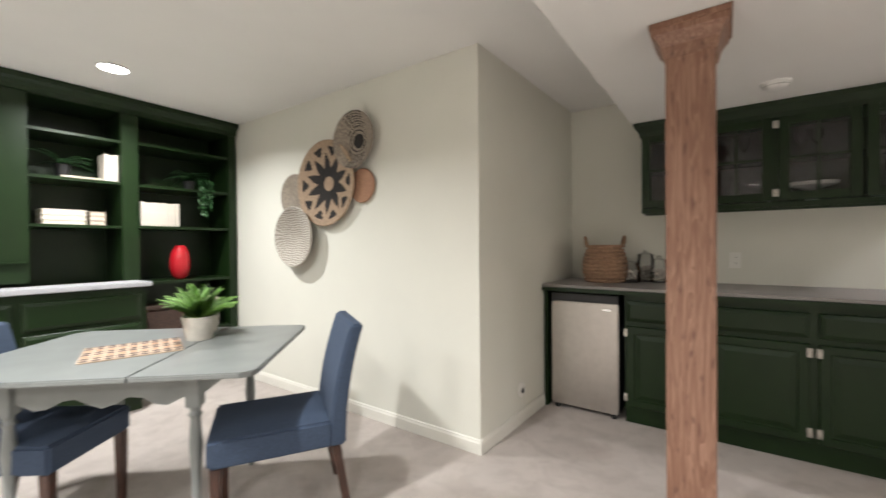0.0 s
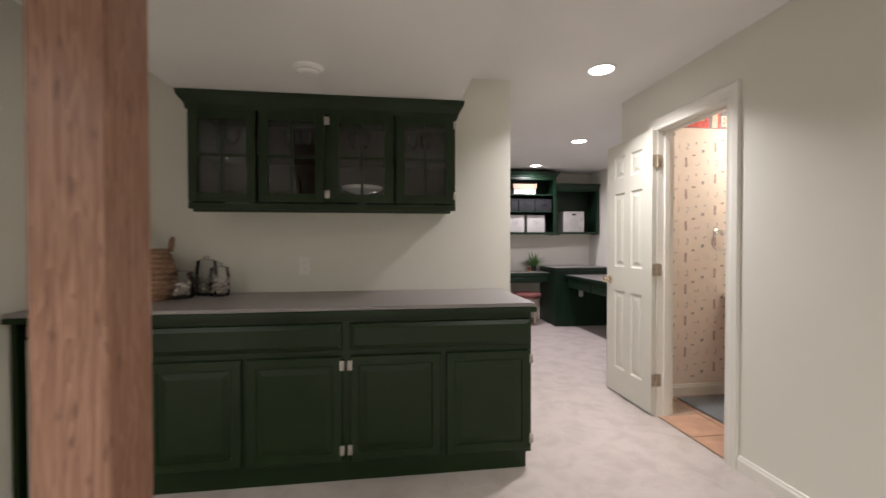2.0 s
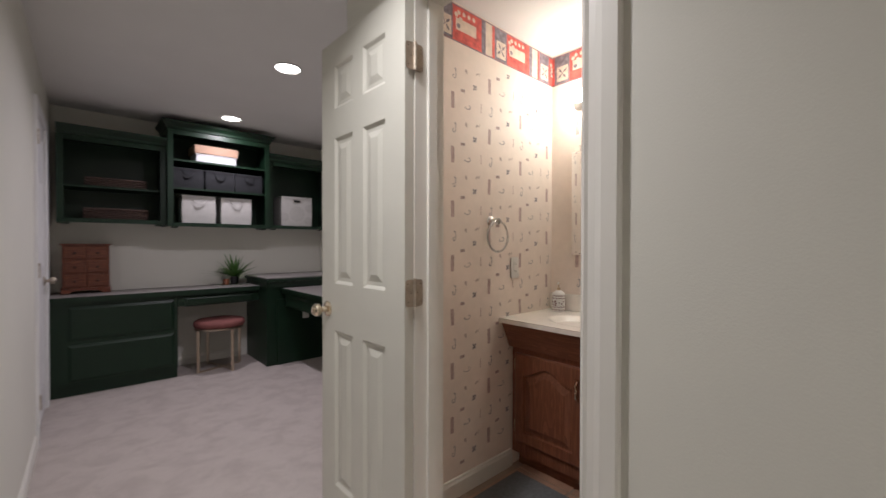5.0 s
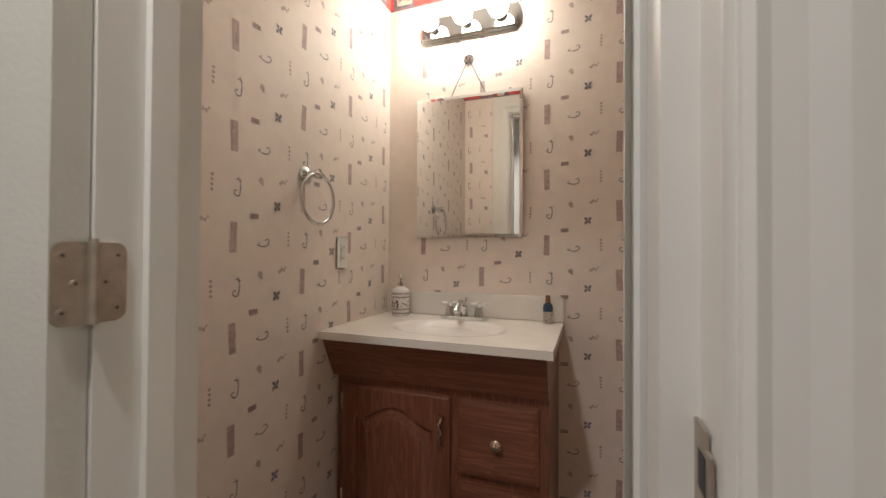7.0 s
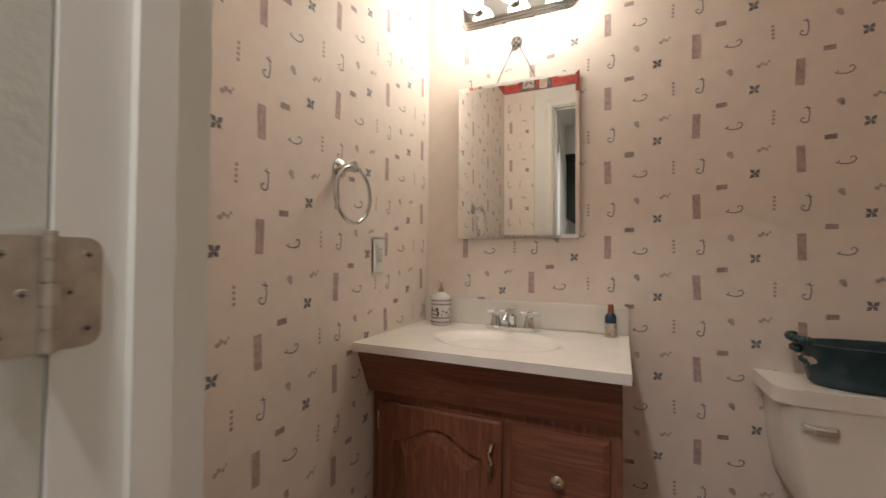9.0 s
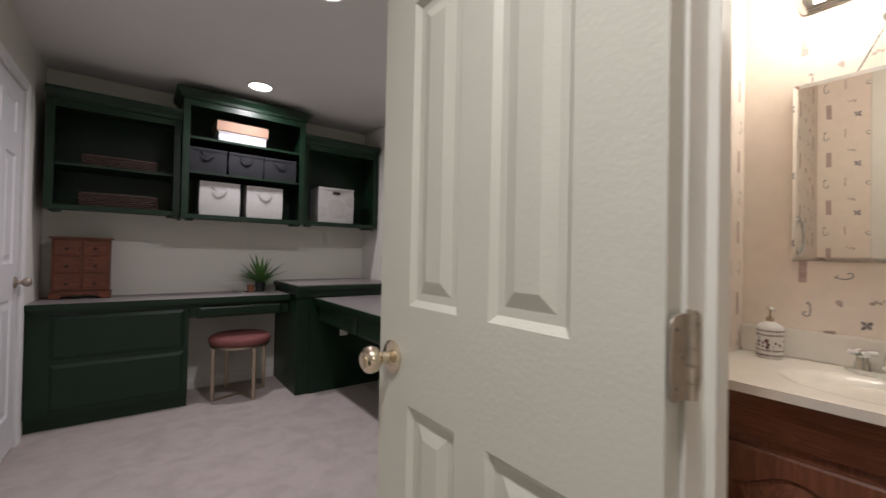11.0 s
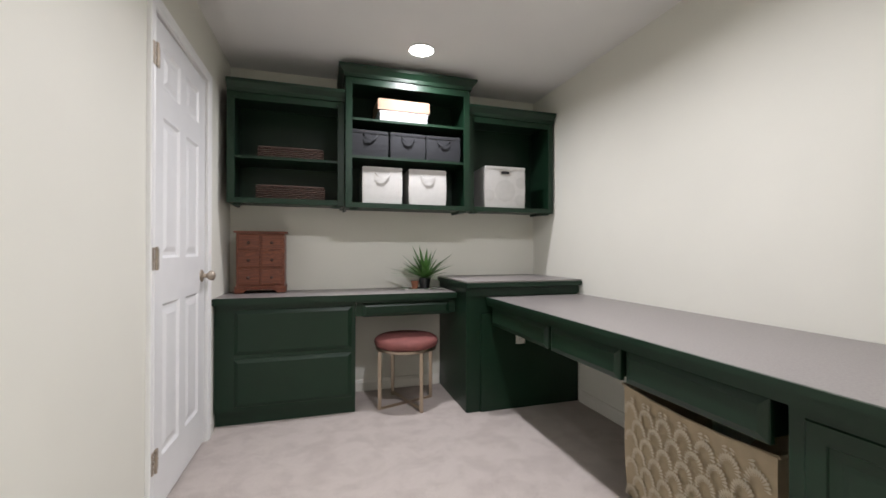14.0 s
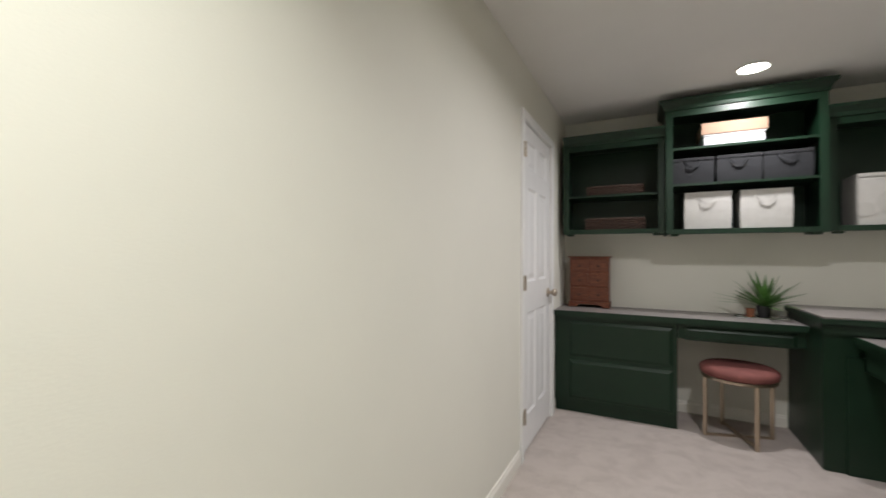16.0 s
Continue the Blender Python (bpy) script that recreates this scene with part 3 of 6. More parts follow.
def low_cabinet():
    t = empty("low_cabinet", pose(-2.585, 1.656, 0), "dark green base cabinet with drawers below the bookcase, on carpet", "cabinet")
    t.scale = (1, 1.05, 1)
    o = box("body", -.24, .0, -1.2, .79, .09, .93, GREEN, t, bevel=.002)
    box("toe_kick", -.24, -.05, -1.2, .77, 0, .088, GREEN, t)
    for y0, y1 in ((-1.15, -.46), (-.42, .12), (.16, .75)):
        for z0, z1 in ((.70, .88), (.42, .67), (.13, .39)):
            bm = bmesh.new()
            rings_panel(bm, y0, y1, z0, z1, DRAWER)
            d = part("drawer_front", bm, GREEN, t)
            d.matrix_basis = pose(.017, 0, 0, 0, 0, 90)
    c = box("low_cabinet_countertop", -2.83, -2.53, .3, 2.512, .935, .968, LAMLIGHT, bevel=.006)
    tagged(c, "pale grey laminate countertop with green edge on the base cabinet", "countertop")


def books(x, y0, z, n, w, h, mat, label, depth=.16, lying=False):
    """A row of upright books, or a lying pile, with spines towards +x."""
    yy = y0
    for i in range(n):
        if lying:
            dz = w
            t = empty("book", pose(x, y0, z + i * w), label, "book", "books in the bookcase")
            box("cover", -depth, 0, 0, h, 0.0, dz * .2, mat, t, .001)
            box("pages", -depth + .004, -.004, .004, h - .004, dz * .2, dz * .8, PAGES, t)
            box("cover", -depth, 0, 0, h, dz * .8, dz * .98, mat, t, .001)
        else:
            hh = h * random.uniform(.93, 1.0)
            t = empty("book", pose(x + random.uniform(-.012, .0), yy, z), label, "book", "books in the bookcase")
            box("cover", -depth, 0, 0, w * .96, 0, hh, mat, t, .004)
            box("pages", -depth - .002, -.012, .003, w * .9, .002, hh + .0015, PAGES, t)
            yy += w


bookcase()
low_cabinet()
books(-2.865, 2.554, 1.401, 9, .031, .20, LINEN, "cream cloth book standing upright on a green shelf")
books(-2.865, 2.323, 1.736, 3, .028, .21, LINEN, "cream cloth book standing upright beside a fern", .15)
books(-2.865, 1.971, 1.396, 3, .036, .24, LINEN, "cream book lying in a pile on a green shelf", .17, True)
books(-2.865, 2.230, 1.396, 3, .034, .095, PATTERNED, "small patterned book lying in a pile on a green shelf", .12, True)
books(-2.885, 2.076, 1.736, 1, .018, .24, LINEN, "thin white book lying flat under a fern", .17, True)
books(-2.865, 3.063, 0.501, 3, .03, .26, LINEN, "white ring binder standing upright on the lowest shelf", .2)


def vase():
    bm = bmesh.new()
    lathe(bm, [(0.035, 0), (0.062, .03), (0.078, .09), (0.08, .16), (0.07, .23), (0.045, .285), (0.03, .298), (0.028, .29), (.0, .28)], 28)
    t = empty("vase", pose(-2.965, 2.87, .9455), "tall rounded glossy red vase on a green shelf", "vase")
    part("vase_body", bm, REDGLAZE, t)


def leaf_mesh(length, width, curl, segs=4):
    bm = bmesh.new()
    prev = None
    for i in range(segs + 1):
        u = i / segs
        w = width * math.sin(math.pi * min(1, u * .92 + .08)) * .5 + .0004
        x, z = length * u, -curl * u * u
        row = [bm.verts.new((x, -w, z)), bm.verts.new((x, 0, z + .15 * w)), bm.verts.new((x, w, z))]
        if prev:
            for a in range(2):
                f = bm.faces.new((prev[a], row[a], row[a + 1], prev[a + 1]))
                f.smooth = True
        prev = row
    return bm


def add_leaf(bm, m, length, width, curl, segs=4):
    prev = None
    for i in range(segs + 1):
        u = i / segs
        w = width * math.sin(math.pi * min(1, u * .9 + .08)) * .5 + .0003
        x, z = length * u, -curl * u * u
        row = [bm.verts.new(m @ Vector(p)) for p in ((x, -w, z), (x, 0, z + .15 * w), (x, w, z))]
        if prev:
            for a in range(2):
                f = bm.faces.new((prev[a], row[a], row[a + 1], prev[a + 1]))
                f.smooth = True
        prev = row


def frond_plant(name, at, label, n, length, mat, rise=45, droop=.6, leaflet=.03, spread=360, a0=0):
    """A fern of arching fronds with leaflets on both sides."""
    t = empty(name, at, label, "potted plant")
    rnd = random.Random(len(label) + n)
    for i in range(n):
        bm = bmesh.new()
        az = radians(a0 + spread * i / n + rnd.uniform(-14, 14))
        L = length * rnd.uniform(.7, 1.05)
        el = radians(rise + rnd.uniform(-22, 24))
        pts = []
        for k in range(9):
            u = k / 8
            r = L * u * math.cos(el)
            z = L * u * math.sin(el) - droop * L * u * u * .6
            pts.append(Vector((r * math.cos(az), r * math.sin(az), z)))
        tube(bm, pts, .0016, 4, r_end=.0006)
        for k in range(1, 9):
            for half in (0, .5):
                u = min(1, (k - half) / 8)
                j = min(7, int(u * 8))
                p = pts[j].lerp(pts[j + 1], u * 8 - j)
                d = (pts[j + 1] - pts[j]).normalized()
                for s in (-1, 1):
                    side = Vector((-math.sin(az), math.cos(az), 0)) * s
                    x = (side * .8 + d * .55 + Vector((0, 0, .1))).normalized()
                    y = x.cross(Vector((0, 0, 1))).normalized()
                    zz = x.cross(y) * -1
                    m = Matrix((x, y, zz)).transposed().to_4x4()
                    m.translation = p
                    s_l = leaflet * (1.15 - .75 * u) * rnd.uniform(.85, 1.1)
                    add_leaf(bm, m, s_l, s_l * .42, s_l * .3, 2)
        part("frond", bm, mat, t)
    return t


def pot(t, r, h, mat, z=0, label=""):
    bm = bmesh.new()
    lathe(bm, [(r * .72, 0), (r * .86, h * .4), (r, h), (r * .92, h), (r * .86, h * .85), (0, h * .84)], 28)
    return part("pot", bm, mat, t, label, pose(0, 0, z))


def spiky_plant(t, n, L, mat, z):
    rnd = random.Random(5)
    for i in range(n):
        az = radians(360 * i / n * 1.0 + rnd.uniform(-20, 20))
        el = radians(rnd.choice((8, 20, 32, 45, 62, 76)) + rnd.uniform(-6, 6))
        bm = bmesh.new()
        m = Matrix.Rotation(az, 4, "Z") @ Matrix.Rotation(-el, 4, "Y")
        l = L * rnd.uniform(.6, 1.0) * (1 - .25 * math.sin(el))
        add_leaf(bm, m, l, .026, .10 * l, 6)
        part("leaf", bm, mat, t).matrix_basis = pose(rnd.uniform(-.006, .006), rnd.uniform(-.006, .006), z)


vase()
f = frond_plant("fern", pose(-3.005, 2.108, 1.845), "dark green fern in a black pot on a shadowed shelf", 16, .27, LEAFD, 35, .7)
pot(f, .05, .09, BLACK, -.09)
f = frond_plant("trailing_plant", pose(-2.985, 2.958, 1.83), "dark green trailing plant hanging over the shelf edge", 20, .28, LEAFD, 40, .9, .032)
pot(f, .05, .085, BLACK, -.093)
rnd = random.Random(3)
for i in range(7):
    bm = bmesh.new()
    x, y = .13 + rnd.uniform(-.01, .03), .03 + i * .018
    L = rnd.uniform(.12, .40)
    pts = [Vector((0, y * .5, -.02)), Vector((x * .7, y, .01))] + [Vector((x + rnd.uniform(-.008, .008), y + rnd.uniform(-.015, .015), -L * k / 6)) for k in range(1, 7)]
    tube(bm, pts, .0015, 4)
    for k in range(int(L / .018)):
        z = -.01 - k * .018
        m = pose(x, y, z, rnd.uniform(-30, 30), rnd.uniform(20, 60), rnd.uniform(-100, 100))
        add_leaf(bm, m, .028, .02, .006, 3)
    part("trailing_stem", bm, LEAFD, f)
bk = empty("woven_box", pose(-2.905, 2.706, .501), "brown woven storage box on the low green shelf", "storage box")
box("box_body", -.2, 0.05, -.14, .16, 0, .20, WICKER, bk, .01)
box("box_lid", -.205, 0.055, -.145, .165, .202, .235, WICKER, bk, .008)

# ---- dining table ----
TU = 42.0


def dining_table():
    t = empty("dining_table", pose(-1.22, 2.05, 0, 0, 0, TU), "grey-green painted drop-leaf table with turned legs, on carpet", "table")

    def slab(name, x0, x1, notch_l, notch_r):
        out = []
        hw = .465

        def corner(cx, cy, sx, sy, cut):
            if not cut:
                return [(cx, cy)]
            pts = [(cx - sx * .05, cy), (cx - sx * .042, cy - sy * .012), (cx - sx * .02, cy - sy * .016), (cx - sx * .008, cy - sy * .03), (cx - sx * .005, cy - sy * .045), (cx, cy - sy * .06)]
            return pts
        a = corner(x0, -hw, -1, -1, notch_l)[::-1]
        b_ = corner(x1, -hw, 1, -1, notch_r)
        c = corner(x1, hw, 1, 1, notch_r)[::-1]
        d = corner(x0, hw, -1, 1, notch_l)
        if notch_l:
            a, d = [(x0, -hw + .06), (x0 + .05, -hw)], [(x0 + .05, hw), (x0, hw - .06)]
        bm = bmesh.new()
        prism(bm, a + b_ + c + d, .728, .75)
        bmesh.ops.bevel(bm, geom=bm.edges[:], offset=.004, segments=2, affect="EDGES", clamp_overlap=True)
        return part(name, bm, TABLEM, t)
    slab("tabletop", -.62, .175, True, False)
    slab("drop_leaf", .179, .62, False, True)
    for s in (-1, 1):
        bm = bmesh.new()
        n = 14
        top = [(-.34 + .68 * i / n, .727) for i in range(n + 1)]
        bot = [(x, .61 + .022 * math.cos(i / n * 6 * math.pi)) for i, (x, _) in enumerate(top)]
        for y0, y1 in ((s * .31 - .01, s * .31 + .01),):
            va = [bm.verts.new((x, y0, z)) for x, z in top + bot[::-1]]
            vb = [bm.verts.new((x, y1, z)) for x, z in top + bot[::-1]]
            m = len(va)
            bm.faces.new(va)
            bm.faces.new(vb[::-1])
            for i in range(m):
                bm.faces.new((va[i], vb[i], vb[(i + 1) % m], va[(i + 1) % m]))
        bmesh.ops.recalc_face_normals(bm, faces=bm.faces)
        part("apron", bm, TABLEM, t)
        box("end_apron", s * .34 - .01, s * .34 + .01, -.29, .29, .61, .727, TABLEM, t)
    for sx in (-1, 1):
        for sy in (-1, 1):
            bm = bmesh.new()
            box_bm(bm, -.026, .026, -.026, .026, .58, .727)
            lathe(bm, [(.012, 0), (.016, .01), (.019, .05), (.015, .12), (.022, .135), (.015, .15), (.018, .3), (.026, .42), (.020, .50), (.017, .53), (.026, .545), (.018, .56), (.025, .58)], 16)
            part("leg", bm, TABLEM, t).matrix_basis = pose(sx * .34, sy * .31, 0)


def parsons_chair(at, label):
    t = empty("dining_chair", at, label, "chair", "chairs round the table")
    bm = bmesh.new()
    box_bm(bm, -.215, .215, -.25, .235, .34, .455)
    bmesh.ops.subdivide_edges(bm, edges=bm.edges[:], cuts=5, use_grid_fill=True)
    for v in bm.verts:
        if v.co.z > .45:
            v.co.z += .018 * (1 - (v.co.x / .215) ** 4) * (1 - (v.co.y / .25) ** 4)
    bmesh.ops.bevel(bm, geom=[e for e in bm.edges if e.calc_face_angle(0) > 1], offset=.012, segments=3, affect="EDGES")
    for f in bm.faces:
        f.smooth = True
    part("seat", bm, BLUE, t)
    bm = bmesh.new()
    n = 8
    rows = []
    for i in range(n + 1):
        u = i / n
        z = .34 + .53 * u
        y = .235 + .085 * u * u
        th = .075 - .02 * u
        rows.append([bm.verts.new(p) for p in ((-.215, y - th, z), (.215, y - th, z), (.215, y, z), (-.215, y, z))])
    # the seat stops where the back begins
    for a, b_ in zip(rows, rows[1:]):
        for k in range(4):
            bm.faces.new((a[k], a[(k + 1) % 4], b_[(k + 1) % 4], b_[k]))
    bm.faces.new(rows[0][::-1])
    bm.faces.new(rows[-1])
    bmesh.ops.translate(bm, verts=bm.verts, vec=(0, .058, 0))
    bmesh.ops.bevel(bm, geom=[e for e in bm.edges if e.calc_face_angle(0) > .8], offset=.01, segments=3, affect="EDGES")
    for f in bm.faces:
        f.smooth = True
    part("backrest", bm, BLUE, t)
    for sx in (-1, 1):
        for front in (True, False):
            bm = bmesh.new()
            box_bm(bm, -.021, .021, -.021, .021, 0, .339)
            for v in bm.verts:
                if v.co.z < .1:
                    v.co.x *= .72
                    v.co.y = v.co.y * .72 + (0 if front else .06)
            bmesh.ops.bevel(bm, geom=bm.edges[:], offset=.003, segments=1, affect="EDGES")
            part("leg", bm, DARKWOOD, t).matrix_basis = pose(sx * .185, -.22 if front else .25, 0)
    return t


dining_table()
parsons_chair(pose(-.71, 2.36, 0, 0, 0, -31), "navy upholstered dining chair pulled out from the table, brown legs")
parsons_chair(pose(-1.46, 1.70, 0, 0, 0, math.degrees(math.atan2(.6, .8)) + 90), "navy upholstered dining chair pushed under the table end")
# table runner
rn = empty("table_runner", pose(-1.236, 1.99, .7505, 0, 0, 72), "woven table runner with rows of dark and tan ovals", "table runner")
box("runner_cloth", -.185, .185, -.16, .16, 0, .004, RUNNER, rn, .001)
bm = bmesh.new()
for i in range(9):
    for k in range(8):
        cx, cy = -.165 + i * .0412, -.14 + k * .04
        vs = [bm.verts.new((cx + .017 * math.cos(a * math.pi / 5), cy + .013 * math.sin(a * math.pi / 5), .0052)) for a in range(10)]
        bm.faces.new(vs).material_index = (i * 3 + k * 2) % 3 % 2
part("printed_ovals", bm, [RUNDARK, RUNTAN], rn, kind="stuff")
pl = frond_plant("table_fern", pose(-1.21, 2.26, .85), "bright green fern in a pale stone pot on the table", 40, .275, LEAFB, 55, .5, .052)
pot(pl, .078, .12, STONEPOT, -.0995, "pale rough stone pot")
pl2 = frond_plant("small_fern", pose(-1.37, 2.38, .83), "bright fern in a cream pot beside the larger one", 22, .21, LEAFB, 55, .5, .046)
pot(pl2, .055, .09, STONEPOT, -.0795, "cream pot")


def wall_basket(x, z, r, depth, kind, label):
    """A coiled shallow basket on the wall, open side out."""
    t = empty("wall_basket", pose(x, DN, z, 90), label, "wall basket", "woven baskets on the wall")
    bm = bmesh.new()
    n = int(r / .011)
    prof = []
    for i in range(n * 4 + 1):
        u = i / (n * 4)
        prof.append((r * u + .0001, .012 + depth * u * u + .0028 * abs(math.sin(u * n * math.pi))))
    back = [(r + .004, depth + .006), (r, depth - .004), (r * .5, .006), (.0001, .002)]
    lathe(bm, prof + back, 110 if kind in ("star", "rows", "eye") else 48, cap=False)
    for f in bm.faces:
        c = f.calc_center_median()
        rr = math.hypot(c.x, c.y) / r
        a = math.atan2(c.y, c.x)
        f.material_index = 0
        if kind == "star":
            k = abs(((a / (2 * math.pi) * 10) % 1) - .5) * 2
            if .17 < rr < .72 and k < (.72 - rr) / .36 * 1.0:
                f.material_index = 1
            if .66 < rr < .86 and 1 - k < (rr - .58) / .28 * .62:
                f.material_index = 1
        elif kind == "eye":
            f.material_index = 1 if rr < .27 or .36 < rr < .40 or (rr > .5 and int(rr * 26) % 2 and abs(c.x) < .45 * r and int(a * 40) % 3) else 0
        elif kind == "rows":
            f.material_index = 1 if int((c.y + 1 + .004 * math.sin(c.x * 55)) / .0095) % 2 else 0
    mats = {"star": [STRAW, BLACKFIB], "eye": [STRAWGREY, BLACKFIB], "tan": [TAN, TAN], "pale": [STRAWGREY, STRAWGREY], "rows": [PALEFIB, GREYFIB]}[kind]
    part("woven_body", bm, mats, t)
    bm = bmesh.new()
    tube(bm, [(r * math.cos(2 * math.pi * i / 40), r * math.sin(2 * math.pi * i / 40), depth + .004) for i in range(40)], .006, 6, True)
    part("rim", bm, mats[0], t)


wall_basket(-1.475, 1.700, .322, .05, "star", "large round woven wall basket with black star pattern")
wall_basket(-1.135, 1.972, .198, .075, "eye", "grey-brown coiled wall basket with black centre")
wall_basket(-1.105, 1.652, .118, .015, "tan", "small plain tan round wall basket")
wall_basket(-1.90, 1.640, .174, .02, "pale", "small pale coiled wall basket behind a larger one")
wall_basket(-1.81, 1.300, .235, .10, "rows", "white and grey ribbed round wall basket")
outlet(-1.44, DN, .40, 0, "white outlet plate with an air freshener low on the wall")
rc = empty("cable_cover", pose(-.147, 3.855, .225, 0, 0, 88), "round white cable cover with a dark opening on the wall", "wall plate")
bm = bmesh.new()
lathe(bm, [(.0, .0), (.052, .0), (.052, .004), (.046, .010), (.030, .014), (.028, .008), (.0, .008)], 28, cap=False)
part("plate", bm, PLASTIC, rc).matrix_basis = pose(0, 0, 0, 90)
bm = bmesh.new()
lathe(bm, [(.0, .0085), (.017, .0085), (.017, .016), (.0, .016)], 16, cap=False)
part("plug", bm, DARKGREY, rc, "dark round plug").matrix_basis = pose(0, 0, -.006, 90)

# ---- post ----
def post():
    t = empty("wooden_post", pose(.89, 3.245, 0), "oak-clad square column with a moulded cap under the lowered ceiling", "column")
    box("shaft", -.085, .085, -.085, .085, 0, 2.02, OAK, t, .004)
    bm = bmesh.new()
    rows = []
    for o, z in ((.085, 1.965), (.092, 1.97), (.096, 1.985), (.10, 2.01), (.115, 2.04), (.128, 2.055), (.13, 2.075), (.138, 2.078), (.138, 2.098)):
        rows.append([bm.verts.new((sx * o, sy * o, z)) for sx, sy in ((-1, -1), (1, -1), (1, 1), (-1, 1))])
    for a, b_ in zip(rows, rows[1:]):
        for i in range(4):
            bm.faces.new((a[i], a[(i + 1) % 4], b_[(i + 1) % 4], b_[i]))
    bm.faces.new(rows[-1])
    part("cap_molding", bm, OAK, t)


post()

# ---- bar ----
def bar_cabinets():
    t = empty("bar_base_cabinet", pose(-.018, 4.243, 0), "dark green base cabinet with four raised-panel doors and two wide drawers", "cabinet")
    box("body", .46, 2.405, .0, .65, .10, .875, GREEN, t, .002)
    box("toe_kick", .46, 2.385, .03, .60, 0, .098, GREEN, t)
    box("end_panel", -.105, -.08, -.01, .63, 0, .875, GREEN, t, .002)
    for x0, x1 in ((.475, .905), (.93, 1.395), (1.435, 1.905), (1.935, 2.395)):
        cab_front("door", x0, x1, .125, .665, RAISED, GREEN, t, -.017)
    for x0, x1 in ((.475, 1.395), (1.435, 2.395)):
        cab_front("drawer_front", x0, x1, .70, .835, DRAWER, GREEN, t, -.017)
    for x in (1.395, 1.435, 2.4, .468):
        for z in (.185, .62):
            plate_hinge(t, x, z, -.021, NICKEL)
    c = empty("bar_countertop", pose(-.018, 4.188, 0), "grey laminate countertop with green front edge on the bar cabinets", "countertop")
    box("surface", -.105, 2.410, .006, .70, .905, .925, LAMINATE, c, .002)
    box("front_edge", -.105, 2.417, -.002, .70, .877, .9045, GREEN, c, .003)


def fridge():
    t = empty("mini_fridge", pose(.166, 4.237, 0), "small stainless steel door fridge under the bar counter", "fridge")
    box("body", -.23, .23, .045, .60, .02, .855, BLACK, t, .004)
    box("door", -.235, .235, .0, .043, .035, .80, STEEL, t, .008)
    box("top_grille", -.235, .235, .005, .043, .803, .86, BLACK, t, .003)
    box("badge", .13, .185, -.003, -.0005, .752, .765, CHROME, t, .001)
    for x in (-.2, .2):
        box("foot", x - .015, x + .015, .02, .05, 0, .034, BLACK, t)


def upper_cabinet():
    Y = 4.565
    t = empty("glass_door_wall_cabinet", pose(-.03, Y, 0), "dark green wall cabinet with four glass doors above the bar", "cabinet")
    X0, X1 = .53, 2.05
    # back and shelf get the green with the inside shade painted in
    box("back_panel", X0, X1, .310, .323, 1.45, 2.05, GREENSHADE, t)
    box("side_panel", X0, X0 + .02, .0, .315, 1.45, 2.05, GREEN, t, .001)
    box("side_panel", X1 - .02, X1, .0, .315, 1.45, 2.05, GREEN, t, .001)
    box("bottom_panel", X0 + .02, X1 - .02, .0, .315, 1.45, 1.47, GREEN, t)
    box("top_panel", X0 + .02, X1 - .02, .0, .315, 2.03, 2.05, GREEN, t)
    box("shelf", X0 + .02, X1 - .02, .03, .315, 1.755, 1.768, GREENSHADE, t)
    box("center_stile", 1.27, 1.31, .0, .3, 1.47, 2.03, GREEN, t)
    box("bottom_rail", X0, X1, -.012, .0, 1.44, 1.475, GREEN, t, .003)
    box("light_rail", X0 + .02, X1 - .03, .0, .03, 1.425, 1.449, GREEN, t, .002)
    bm = bmesh.new()
    crown_bm(bm, X0, X1, .0, .33, [(.0, 2.0), (.012, 2.002), (.016, 2.03), (.03, 2.05), (.045, 2.07), (.05, 2.098)])
    part("crown", bm, GREEN, t)
    for x0, x1 in ((.535, .895), (.91, 1.275), (1.305, 1.675), (1.69, 2.04)):
        d = empty_part("door", t, pose((x0 + x1) / 2, -.004, 0))
        w = (x1 - x0) / 2
        z0, z1 = 1.48, 2.0
        f = .052
        box("stile", -w, -w + f, -.018, 0, z0, z1, GREEN, d, .003)
        box("stile", w - f, w, -.018, 0, z0, z1, GREEN, d, .003)
        box("rail", -w + f, w - f, -.018, 0, z0, z0 + f, GREEN, d, .003)
        box("rail", -w + f, w - f, -.018, 0, z1 - f, z1, GREEN, d, .003)
        box("muntin", -.008, .008, -.014, -.002, z0 + f, z1 - f, GREEN, d, .002)
        box("muntin", -w + f, -.0085, -.014, -.002, 1.735, 1.751, GREEN, d, .002)
        box("muntin", .0085, w - f, -.014, -.002, 1.735, 1.751, GREEN, d, .002)
        box("glass_pane", -w + f - .004, w - f + .004, -.0015, .0, z0 + f - .004, z1 - f + .004, GLASS, d, label="clear glass pane").visible_shadow = False
    for x in (1.283, 1.298, 2.043):
        for z in (1.53, 1.955):
            plate_hinge(t, x, z, -.023, NICKEL, .045, .014)


def empty_part(name, parent, m):
    """A part that carries sub-parts: a thin hanging strip along its top edge."""
    o = box(name, -.02, .02, -.001, .0, 2.001, 2.003, GREEN, parent)
    o.matrix_basis = m
    return o


